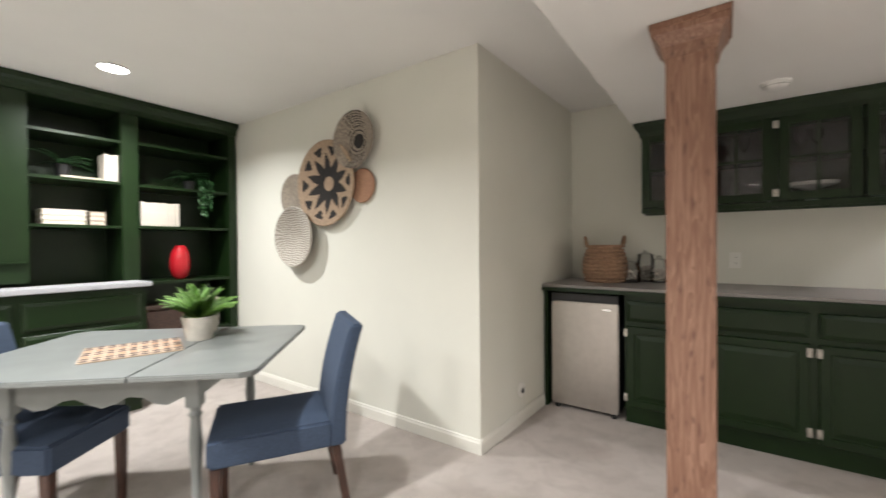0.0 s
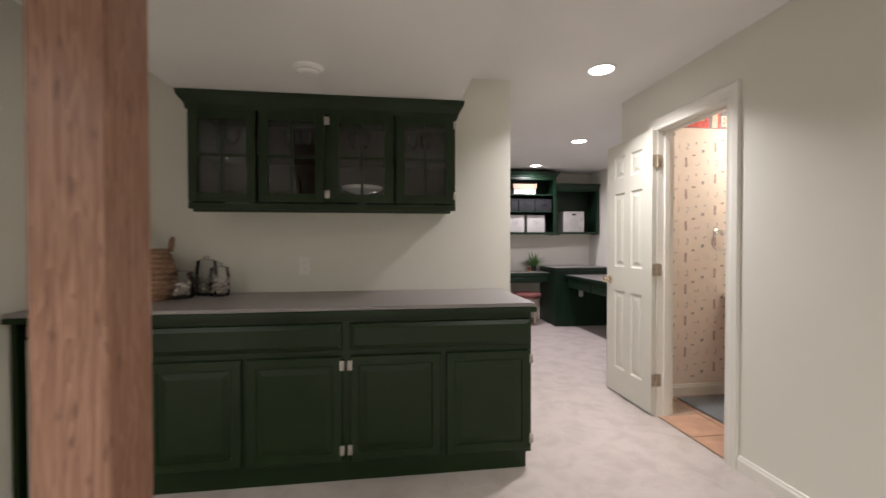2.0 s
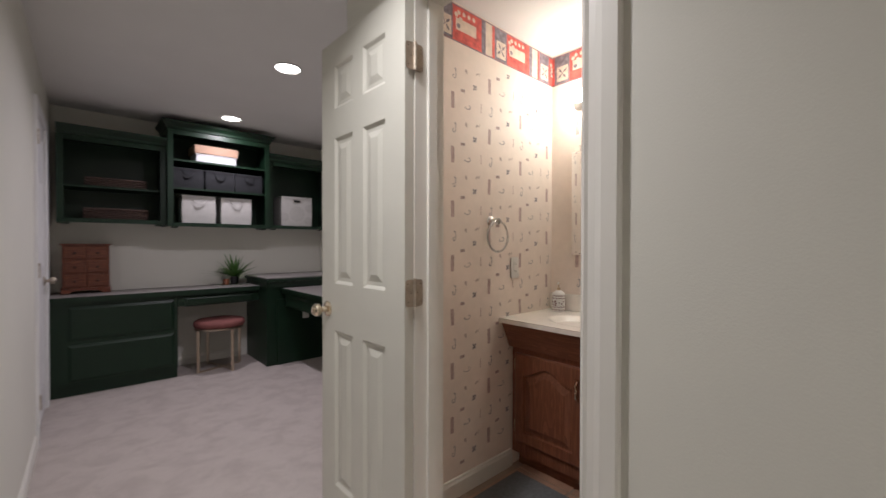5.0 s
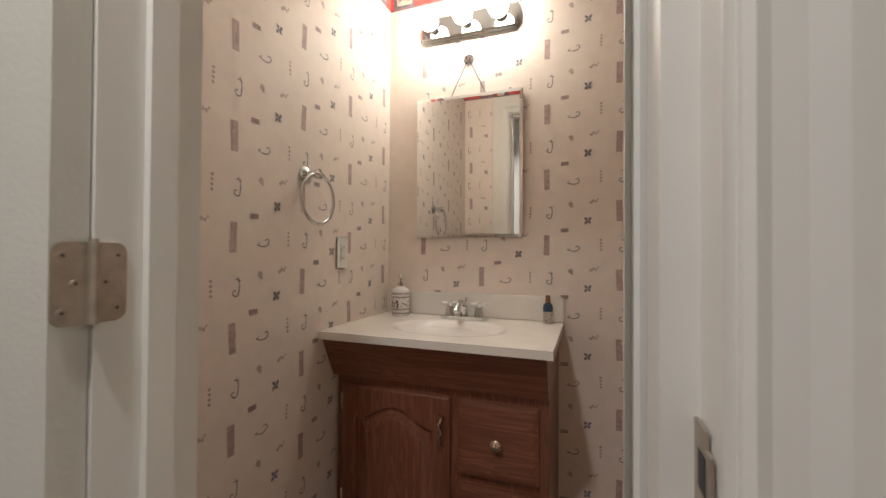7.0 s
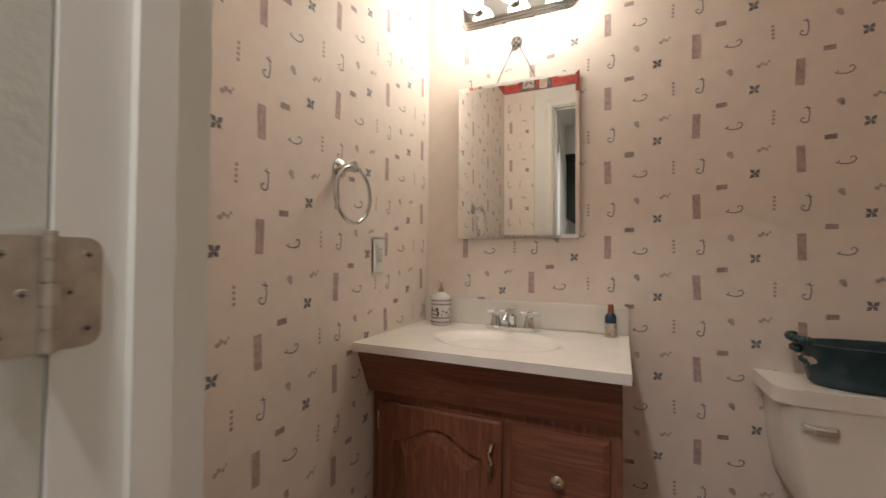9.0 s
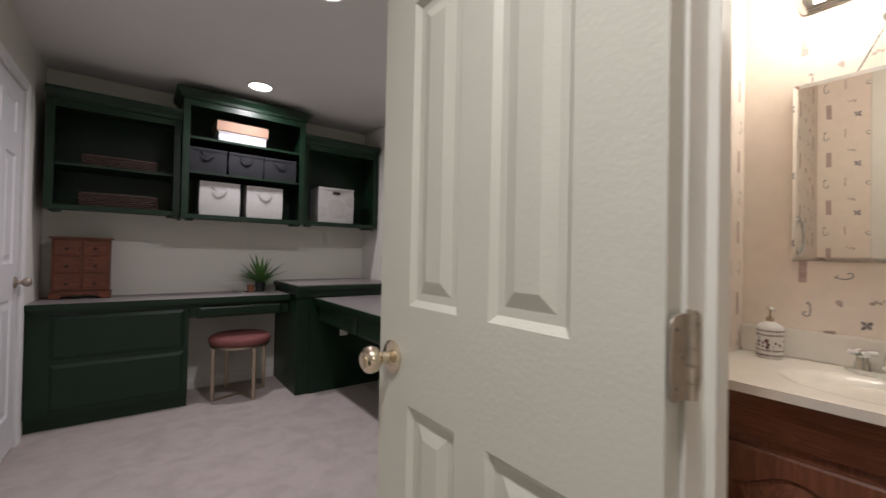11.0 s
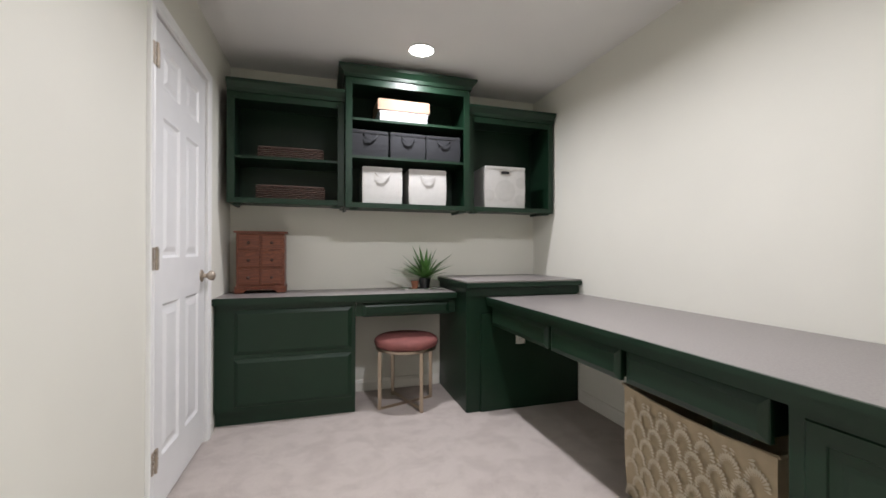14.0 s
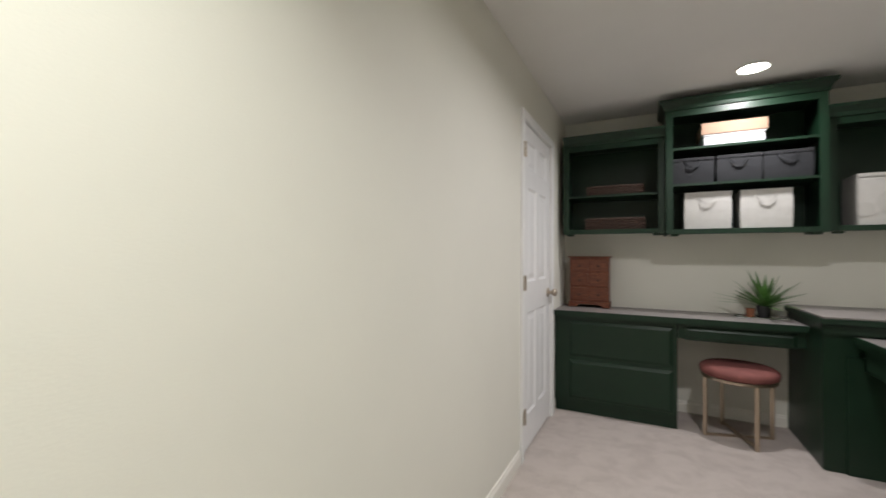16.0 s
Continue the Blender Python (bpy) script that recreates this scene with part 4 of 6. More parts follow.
def glassware():
    def glass(x, y, z, prof, mat, name, label, cat="glassware"):
        t = empty(name, pose(x - .03, y - .015, z), label, cat)
        bm = bmesh.new()
        lathe(bm, prof, 20, cap=False)
        part("bowl" if name != "glass_bottle" else "bottle", bm, mat, t)
    wine = [(.03, 0), (.03, .003), (.005, .01), (.004, .07), (.02, .085), (.034, .12), (.03, .17)]
    for x, z in ((.72, 1.769), (.82, 1.769), (1.43, 1.769), (1.50, 1.769), (1.80, 1.769), (1.88, 1.769), (1.05, 1.769), (1.14, 1.769)):
        glass(x, 4.72, z, wine, CLEAR, "wine_glass", "clear stemmed wine glass on the cabinet shelf")
    glass(1.48, 4.72, 1.471, [(.05, 0), (.045, .01), (.02, .025), (.02, .07), (.06, .09), (.12, .105), (.13, .125), (.125, .125), (.06, .10), (0, .095)], FROST, "cake_stand", "frosted glass pedestal bowl behind the glass door")
    glass(1.83, 4.72, 1.471, [(.05, 0), (.1, .02), (.115, .035), (.11, .035), (.04, .012), (0, .01)], FROST, "glass_dish", "shallow glass dish behind the glass door")
    glass(1.08, 4.72, 1.471, [(.032, 0), (.035, .02), (.032, .15), (.012, .19), (.012, .22), (.0, .22)], CLEAR, "glass_bottle", "clear cut-glass decanter behind the glass door")
    glass(.77, 4.72, 1.471, [(.09, 0), (.1, .01), (.1, .015), (.0, .012)], FROST, "plate", "pale plate behind the glass door", "plate")


def handled_basket(x, y, z):
    t = empty("rope_basket", pose(x, y, z, 0, 0, 20), "tan woven rope basket with two handles on the bar counter", "basket")
    t.scale = (1.25, 1.25, 1.3)
    n = 10
    for i in range(n):
        bm = bmesh.new()
        r = .095 + .03 * math.sin(math.pi * (i + 2) / (n + 1))
        tube(bm, [(r * math.cos(2 * math.pi * k / 28), r * math.sin(2 * math.pi * k / 28), .012 + i * .022) for k in range(28)], .0125, 7, True)
        part("coil", bm, WICKERTAN, t)
    bm = bmesh.new()
    lathe(bm, [(0, .003), (.095, .003)], 20, cap=False)
    part("base", bm, WICKERTAN, t)
    for s in (-1, 1):
        bm = bmesh.new()
        tube(bm, [(s * .105 + .01 * s * math.sin(a), .045 * math.cos(a), .21 + .06 * math.sin(a)) for a in [math.pi * k / 8 for k in range(9)]], .009, 7)
        part("handle", bm, WICKERTAN, t)


def glass_jar(x, y, z, r, h):
    t = empty("glass_jar", pose(x, y, z), "clear lidded glass jar of pale pebbles on the bar counter", "jar", "jars on the bar")
    bm = bmesh.new()
    lathe(bm, [(0, 0), (r * .9, 0), (r, .012), (r, h * .8), (r * .86, h)], 24, cap=False)
    part("jar_body", bm, CLEAR, t)
    bm = bmesh.new()
    lathe(bm, [(r * .92, h), (r * .95, h + .01), (r * .6, h + .02), (.012, h + .026), (.016, h + .04), (0, h + .046)], 24, cap=False)
    part("lid", bm, CLEAR, t)
    bm = bmesh.new()
    rr = random.Random(int(x * 100))
    for i in range(60):
        a, q = rr.uniform(0, 6.28), rr.uniform(0, r * .80)
        m = pose(q * math.cos(a), q * math.sin(a), .024 + rr.uniform(0, h * .45), rr.uniform(0, 90), rr.uniform(0, 90), rr.uniform(0, 90))
        bmesh.ops.create_icosphere(bm, subdivisions=2, radius=.013, matrix=m)
    part("beads", bm, PEBBLE, t, kind="stuff")


bar_cabinets()
fridge()
upper_cabinet()
glassware()
handled_basket(.225, 4.62, .925)
glass_jar(.39, 4.66, .925, .085, .14)
glass_jar(.49, 4.80, .925, .06, .20)
glass_jar(.59, 4.74, .925, .055, .16)
outlet(1.061, BY, 1.095, 0, "white outlet plate above the bar counter")
sm = empty("smoke_detector", pose(1.232, 4.17, SOFFIT), "round white smoke detector on the lowered ceiling", "smoke detector")
bm = bmesh.new()
lathe(bm, [(.0, -.034), (.03, -.034), (.05, -.030), (.060, -.018), (.064, -.012), (.068, -.010), (.07, 0)], 32, cap=False)
for f in bm.faces:
    f.normal_flip()
part("cover", bm, WHITE, sm)
bm = bmesh.new()
lathe(bm, [(.058, -.0225), (.0585, -.0195)], 32, cap=False)
part("vent_band", bm, DARKGREY, sm)

# ---- hall ----
base_run(-.152, DN, -2.82, DN, TRIM)
base_run(-.134, 4.24, -.165, DN - .013, TRIM)
base_run(EX, -2.0, EX, 4.084, TRIM)
base_run(west_x(7.08), 7.08, WX, BY + .01, TRIM)
base_run(west_x(8.0), 8.0, west_x(7.94), 7.94, TRIM)
base_run(ES, 5.3, ES, 7.79, TRIM)
base_run(4.05, NY, 3.34, NY, TRIM)
# bathroom entry: jamb, casing, door
for nm, a in (("trim_jamb", (EX - .002, EX + .122, 4.153, 4.178, 0, 2.04)), ("trim_jamb", (EX - .002, EX + .122, 4.768, 4.785, 0, 2.04)), ("trim_head", (EX - .002, EX + .122, 4.150, 4.785, 2.04, 2.055))):
    structure(nm, *a, TRIM, "white painted door jamb")
for a in ((EX + .05, EX + .121, 4.178, 4.204, 0, 2.03), (EX + .05, EX + .085, 4.757, 4.768, 0, 2.03), (EX + .05, EX + .085, 4.204, 4.757, 2.03, 2.04)):
    structure("trim_stop", *a, TRIM, "white door stop moulding")
casing("trim_casing", .605, 2.042, TRIM, pose(EX, 4.776, 0, 0, 0, -90), w=.083, label="white moulded door casing")
casing("trim_casing", .550, 2.045, TRIM, pose(EX + .12, 4.223, 0, 0, 0, 90), w=.12, label="white moulded door casing")
HD = pose(3.470, 4.772, .015, 0, 0, 90.3)
hd = empty("bathroom_door", HD, "cream six-panel door standing open against the hall wall", "door")
six_panel_door(hd, .588, 2.03, DOORP, .035)
for o in hd.children:
    o.matrix_basis = Matrix.Translation((0, -.035, 0))
door_knob(hd, .535, .925, BRASS)
for o in hd.children:
    if o.name.startswith("knob"):
        o.matrix_basis = pose(0, -.035, 0) @ o.matrix_basis
for z in (.262, 1.052, 1.825):
    hg = butt_hinge(hd, 0, 0, HINGE)
    hg.matrix_basis = HD.inverted() @ pose(3.504, 4.7675, z)
sp = empty("strike_plate", pose(EX + .030, 4.1795, .94, 0, 0, 180), "worn metal strike plate on the door jamb", "strike plate")
bm = bmesh.new()
box_bm(bm, -.045, .02, -.0025, 0, -.03, .03)
bmesh.ops.bevel(bm, geom=[e for e in bm.edges if abs(e.verts[0].co.y - e.verts[1].co.y) > .001], offset=.012, segments=4, affect="EDGES")
part("plate", bm, HINGE, sp)
box("latch_hole", -.008, .010, -.003, -.0026, -.013, .013, BLACK, sp)
# closet
for a in ((WX - .122, WX + .032, 7.13, 7.147, 0, 2.04), (WX - .122, WX + .040, 7.873, 7.89, 0, 2.04), (WX - .122, WX + .036, 7.13, 7.89, 2.04, 2.055)):
    structure("trim_jamb", *a, TRIMW, "white painted door jamb")
casing("trim_casing", .734, 2.045, TRIMW, pose(west_x(7.143), 7.143, 0, 0, 0, 90 - .72), w=.05, label="white moulded door casing")
CD = pose(west_x(7.15) - .003, 7.150, .015, 0, 0, 90 - .72)
cd = empty("closet_door", CD, "white six-panel closet door, closed", "door")
six_panel_door(cd, .718, 2.018, DOORW, .035, .115, .085)
door_knob(cd, .655, .930, HINGE)
for z in (.252, 1.05, 1.857):
    hg = butt_hinge(cd, 0, 0, HINGE)
    hg.matrix_basis = Matrix.Translation((-.004, -.014, z - .015))
ds = empty("door_stop", pose(west_x(6.02), 6.02, .075), "white spring door stop on the baseboard", "door stop")
bm = bmesh.new()
tube(bm, [(.013, 0, 0), (.07, 0, 0)], .005, 8)
part("spring", bm, WHITE, ds)
bm = bmesh.new()
tube(bm, [(.07, 0, 0), (.085, 0, 0)], .008, 10)
part("tip", bm, WHITE, ds)

# ---- bathroom ----
def vanity():
    t = empty("vanity_cabinet", pose(4.42, 4.362, 0), "reddish oak bathroom vanity with one arched door and drawers", "vanity")
    W = .728
    box("body", .02, .40, 0, W, .09, .662, CHERRY, t, .002)
    box("toe_kick", .07, .40, .01, W - .01, 0, .088, CHERRYH, t)
    # sloping apron under the top
    bm = bmesh.new()
    vs = [(0.0, .662), (-.065, .800), (.40, .800), (.40, .662)]
    a = [bm.verts.new((x, 0, z)) for x, z in vs]
    c = [bm.verts.new((x, W + .01, z)) for x, z in vs]
    bm.faces.new(a)
    bm.faces.new(c[::-1])
    for i in range(4):
        bm.faces.new((a[i], c[i], c[(i + 1) % 4], a[(i + 1) % 4]))
    bmesh.ops.recalc_face_normals(bm, faces=bm.faces)
    part("apron", bm, CHERRYH, t)
    M = pose(.02, W, 0, 0, 0, -90)
    # door with an arched raised panel; local x runs along the front
    x0, x1, z0, z1 = .03, .425, .16, .632

    def flat(ins):
        a, b_, c, d_ = x0 + ins, x1 - ins, z0 + ins, z1 - ins
        return [(a, c), (b_, c)] + [(b_ - (b_ - a) * i / 16, d_) for i in range(17)]

    def arch(ins):
        a, b_ = x0 + .055 + ins, x1 - .055 - ins
        return [(a, z0 + .055 + ins), (b_, z0 + .055 + ins)] + [(b_ - (b_ - a) * i / 16, z1 - .11 - ins + .055 * math.sin(math.pi * i / 16) ** 2) for i in range(17)]

    def loops(bm, seq, fill):
        prev = None
        for pts, y in seq:
            ring = [bm.verts.new((x, -y, z)) for x, z in pts]
            if prev:
                for i in range(19):
                    bm.faces.new((prev[i], prev[(i + 1) % 19], ring[(i + 1) % 19], ring[i]))
            prev = ring
        if fill:
            bm.faces.new(prev)
    bm = bmesh.new()
    loops(bm, [(flat(0), 0), (flat(0), .015), (flat(.007), .019), (arch(0), .019), (arch(.005), .009), (arch(.015), .009)], False)
    d = part("door", bm, CHERRY, t)
    d.matrix_basis = M
    bm = bmesh.new()
    loops(bm, [(arch(.015), .009), (arch(.042), .019)], True)
    part("raised_panel", bm, CHERRY, d)
    for z in (.57, .24):
        tube_o = bmesh.new()
        tube(tube_o, [(.026, -.010, z - .03), (.026, -.010, z + .03)], .005, 8)
        part("hinge", tube_o, BRASS, t).matrix_basis = M
    bm = bmesh.new()
    tube(bm, [(.40, -.024, .570), (.398, -.040, .555), (.402, -.045, .525), (.398, -.040, .495), (.40, -.024, .480)], .006, 10)
    lathe(bm, [(0, 0), (.01, 0), (.012, .003), (0, .005)], 12, .40, -.025, .575)
    part("handle", bm, BRASS, t, "brass handle with white grip").matrix_basis = M
    for z0_, z1_ in ((.405, .632), (.16, .375)):
        bm = bmesh.new()
        rings_panel(bm, .455, .70, z0_, z1_, [(0, 0), (0, .016), (.016, .021)], -1, 0)
        dr = part("drawer_front", bm, CHERRYX, t)
        dr.matrix_basis = M
        bm = bmesh.new()
        lathe(bm, [(0, 0), (.008, 0), (.008, .012), (.016, .018), (.017, .024), (.010, .030), (0, .031)], 20, cap=False)
        part("knob", bm, BRASS, dr).matrix_basis = pose(.5775, -.021, (z0_ + z1_) / 2, 90)


def vanity_top():
    t = empty("bathroom_countertop", pose(4.33, 4.343, .802), "cream cultured marble vanity top with oval basin", "sink")
    X, Y = .499, .753
    bm = bmesh.new()
    nx, ny = 40, 60
    cx, cy, rx, ry = .235, .378, .145, .205
    grid = []
    for i in range(nx + 1):
        row = []
        for k in range(ny + 1):
            x, y = X * i / nx, Y * k / ny
            q = math.hypot((x - cx) / rx, (y - cy) / ry)
            z = .025
            if q < 1:
                z = .025 - .12 * (1 - q * q) ** 1.4
            elif q < 1.08:
                z = .025
            row.append(bm.verts.new((x, y, z)))
        grid.append(row)
    for i in range(nx):
        for k in range(ny):
            f = bm.faces.new((grid[i][k], grid[i + 1][k], grid[i + 1][k + 1], grid[i][k + 1]))
            f.smooth = True
    loop = [grid[i][0] for i in range(nx + 1)] + [grid[nx][k] for k in range(1, ny + 1)] + [grid[i][ny] for i in range(nx - 1, -1, -1)] + [grid[0][k] for k in range(ny - 1, 0, -1)]
    low = [bm.verts.new((v.co.x, v.co.y, 0)) for v in loop]
    n = len(loop)
    for i in range(n):
        bm.faces.new((loop[i], low[i], low[(i + 1) % n], loop[(i + 1) % n]))
    bm.faces.new(low[::-1])
    bmesh.ops.recalc_face_normals(bm, faces=bm.faces)
    part("basin_top", bm, MARBLE, t)
    box("backsplash", X - .022, X, 0, Y, .0255, .120, MARBLE, t, .005)


def faucet():
    t = empty("faucet", pose(4.748, 4.718, .8275, 0, 0, 90), "chrome two-handle bathroom faucet with white handles", "faucet")
    t.scale = (1.15, 1.15, 1.15)
    bm = bmesh.new()
    out = [(.075 * math.cos(a) + math.copysign(.012, math.cos(a)), .028 * math.sin(a)) for a in [2 * math.pi * (i + .5) / 28 for i in range(28)]]
    prism(bm, out, 0, .012)
    bmesh.ops.bevel(bm, geom=bm.edges[:], offset=.003, segments=2, affect="EDGES", clamp_overlap=True)
    part("base", bm, CHROME, t)
    bm = bmesh.new()
    tube(bm, [(0, 0, .010), (0, .004, .04), (0, .012, .055), (0, .04, .062), (0, .075, .054), (0, .095, .038)], .014, 14, r_end=.009)
    part("spout", bm, CHROME, t)
    bm = bmesh.new()
    lathe(bm, [(.003, .0), (.003, .05), (.007, .055), (.007, .062), (0, .064)], 10, 0, -.018, .01)
    part("lift_rod", bm, CHROME, t)
    for s in (-1, 1):
        bm = bmesh.new()
        lathe(bm, [(.017, .012), (.015, .03), (.012, .036), (.013, .046), (0, .047)], 18)
        h = part("handle", bm, CHROME, t)
        h.matrix_basis = pose(s * .052, 0, 0)
        bm = bmesh.new()
        for k in range(4):
            a = k * math.pi / 2 + .4
            tube(bm, [(.004 * math.cos(a), .004 * math.sin(a), .052), (.027 * math.cos(a), .027 * math.sin(a), .052)], .0055, 8, r_end=.007)
        part("cross_grip", bm, WHITE, h, "white porcelain cross grip")
        bm = bmesh.new()
        lathe(bm, [(.009, .0475), (.009, .058), (0, .06)], 14)
        part("cap", bm, CHROME, h)


def soap_pump():
    t = empty("soap_dispenser", pose(4.745, 4.995, .8275), "patterned white soap pump bottle by the basin", "soap dispenser")
    bm = bmesh.new()
    lathe(bm, [(.033, 0), (.036, .004), (.036, .10), (.033, .108), (.018, .118), (.012, .122)], 28)
    part("bottle", bm, WHITE, t)
    bm = bmesh.new()
    rr = random.Random(8)
    for k in range(4):
        z = (.012, .028, .078, .092)[k]
        for i in range(26):
            a = 2 * math.pi * i / 26
            m = pose(.0362 * math.cos(a), .0362 * math.sin(a), z, 0, 0, math.degrees(a))
            vs = [bm.verts.new(m @ Vector((0.0004, .0032 * math.cos(j * 1.57), .005 * math.sin(j * 1.57)))) for j in range(4)]
            bm.faces.new(vs)
    for i in range(46):
        a, z, r = rr.uniform(0, 6.28), rr.uniform(.036, .07), rr.uniform(.002, .006)
        m = pose(.0362 * math.cos(a), .0362 * math.sin(a), z, 0, 0, math.degrees(a))
        bm.faces.new([bm.verts.new(m @ Vector((0.0005, r * math.cos(j * 1.05), r * math.sin(j * 1.05)))) for j in range(6)])
    part("printed_pattern", bm, BURG, t, kind="stuff")
    bm = bmesh.new()
    lathe(bm, [(.011, .118), (.011, .135), (.004, .138), (.004, .16), (.009, .162), (.008, .17), (0, .171)], 16)
    part("collar", bm, BRASS, t)
    bm = bmesh.new()
    tube(bm, [(0, 0, .166), (-.02, -.01, .168), (-.034, -.017, .162)], .005, 8)
    part("pump_nozzle", bm, WHITE, t)


def spray_bottle():
    t = empty("perfume_bottle", pose(4.772, 4.398, .8275), "small dark blue bottle with lace base and tan cap", "bottle")
    bm = bmesh.new()
    lathe(bm, [(.017, 0), (.018, .003), (.018, .045)], 24)
    part("patterned_base", bm, CREAMP, t)
    bm = bmesh.new()
    rr = random.Random(4)
    for i in range(60):
        a, z, r = rr.uniform(0, 6.28), rr.uniform(.004, .042), rr.uniform(.001, .003)
        m = pose(.0181 * math.cos(a), .0181 * math.sin(a), z, 0, 0, math.degrees(a))
        bm.faces.new([bm.verts.new(m @ Vector((0.0004, r * math.cos(j * 1.05), r * math.sin(j * 1.05)))) for j in range(6)])
    part("dots", bm, INKD, t, kind="stuff")
    bm = bmesh.new()
    lathe(bm, [(.0182, .045), (.0182, .062), (.015, .072), (.009, .078)], 24)
    part("shoulder", bm, BLUEGLASS, t)
    bm = bmesh.new()
    lathe(bm, [(.0095, .078), (.0085, .105), (0, .106)], 18)
    part("cap", bm, CLAY, t)


def mirror():
    t = empty("wall_mirror", pose(4.818, 4.728, 1.451, 0, 0, -90), "plain rectangular wall mirror hanging from a fine chain", "mirror")
    w, h = .228, .297
    bm = bmesh.new()
    rings_panel(bm, -w, w, -h, h, [(0, -.008), (0, .0), (.013, .0035)], -1, 0)
    part("mirror_glass", bm, MIRROR, t).matrix_basis = pose(0, -.001, 0, .4)
    bm = bmesh.new()
    lathe(bm, [(0, 0), (.024, 0), (.022, .006), (.016, .006), (.014, .012), (.008, .011), (.006, .016), (0, .017)], 26, cap=False)
    part("rosette", bm, CHROME, t, "round chrome rosette").matrix_basis = pose(0, .011, .447, 90)
    for s in (-1, 1):
        bm = bmesh.new()
        a, b_ = Vector((s * .006, .004, .44)), Vector((s * .075, .002, h - .002))
        n = 22
        for i in range(n):
            p = a.lerp(b_, (i + .5) / n)
            m = Matrix.Translation(p) @ (b_ - a).to_track_quat("X", "Z").to_matrix().to_4x4() @ Matrix.Rotation(i % 2 * 1.57, 4, "X")
            tube(bm, [m @ Vector((.0048 * math.cos(k * 1.047), .0024 * math.sin(k * 1.047), 0)) for k in range(6)], .0012, 4, True)
        part("chain", bm, DARKGREY, t)


def vanity_light():
    t = empty("vanity_light", pose(4.8303, 4.729, 2.042, 0, 0, -90), "chrome light bar with three lit round bulbs above the mirror", "wall light")
    bm = bmesh.new()
    prev = None
    L, H = .222, .058

    def outl(ins):
        pts = []
        for cx, a0 in ((L - .03, -90), (-L + .03, 90)):
            for k in range(9):
                a = radians(a0 + k * 22.5)
                pts.append((cx + (.03 + .0 - ins) * math.cos(a), (H - ins) * math.sin(a)))
        return pts
    for ins, y in ((0, 0), (0, .008), (.006, .011), (.006, .017), (.012, .020), (.012, .026), (.018, .03)):
        ring = [bm.verts.new((x, -y, z)) for x, z in outl(ins)]
        if prev:
            n = len(ring)
            for i in range(n):
                bm.faces.new((prev[i], prev[(i + 1) % n], ring[(i + 1) % n], ring[i]))
        prev = ring
    bm.faces.new(prev)
    part("backplate", bm, CHROME, t)
    for x in (-.144, 0, .144):
        bm = bmesh.new()
        lathe(bm, [(.026, 0), (.024, .012), (.018, .016), (.018, .03), (0, .031)], 22)
        part("socket", bm, CHROME, t).matrix_basis = pose(x, -.03, 0, 90)
        bm = bmesh.new()
        bmesh.ops.create_uvsphere(bm, u_segments=24, v_segments=16, radius=.040)
        for f in bm.faces:
            f.smooth = True
        part("bulb", bm, BULB, t, "lit round frosted bulb").matrix_basis = pose(x, -.095, 0)


def towel_ring():
    t = empty("towel_ring", pose(4.262, 5.0965, 1.332), "chrome towel ring on the patterned wall", "towel ring")
    bm = bmesh.new()
    lathe(bm, [(0, 0), (.028, 0), (.028, .004), (.02, .012), (.012, .016), (.011, .04), (.016, .045), (.016, .055), (0, .058)], 26, cap=False)
    part("mount", bm, CHROME, t).matrix_basis = pose(0, 0, 0, 90)
    bm = bmesh.new()
    tube(bm, [(-.022, -.05, -.002), (.022, -.05, -.002)], .0075, 12)
    part("holder", bm, CHROME, t)
    bm = bmesh.new()
    tube(bm, [(.078 * math.sin(a), -.05, -.078 + .078 * math.cos(a)) for a in [2 * math.pi * i / 48 for i in range(48)]], .0058, 12, True)
    part("ring", bm, CHROME, t)


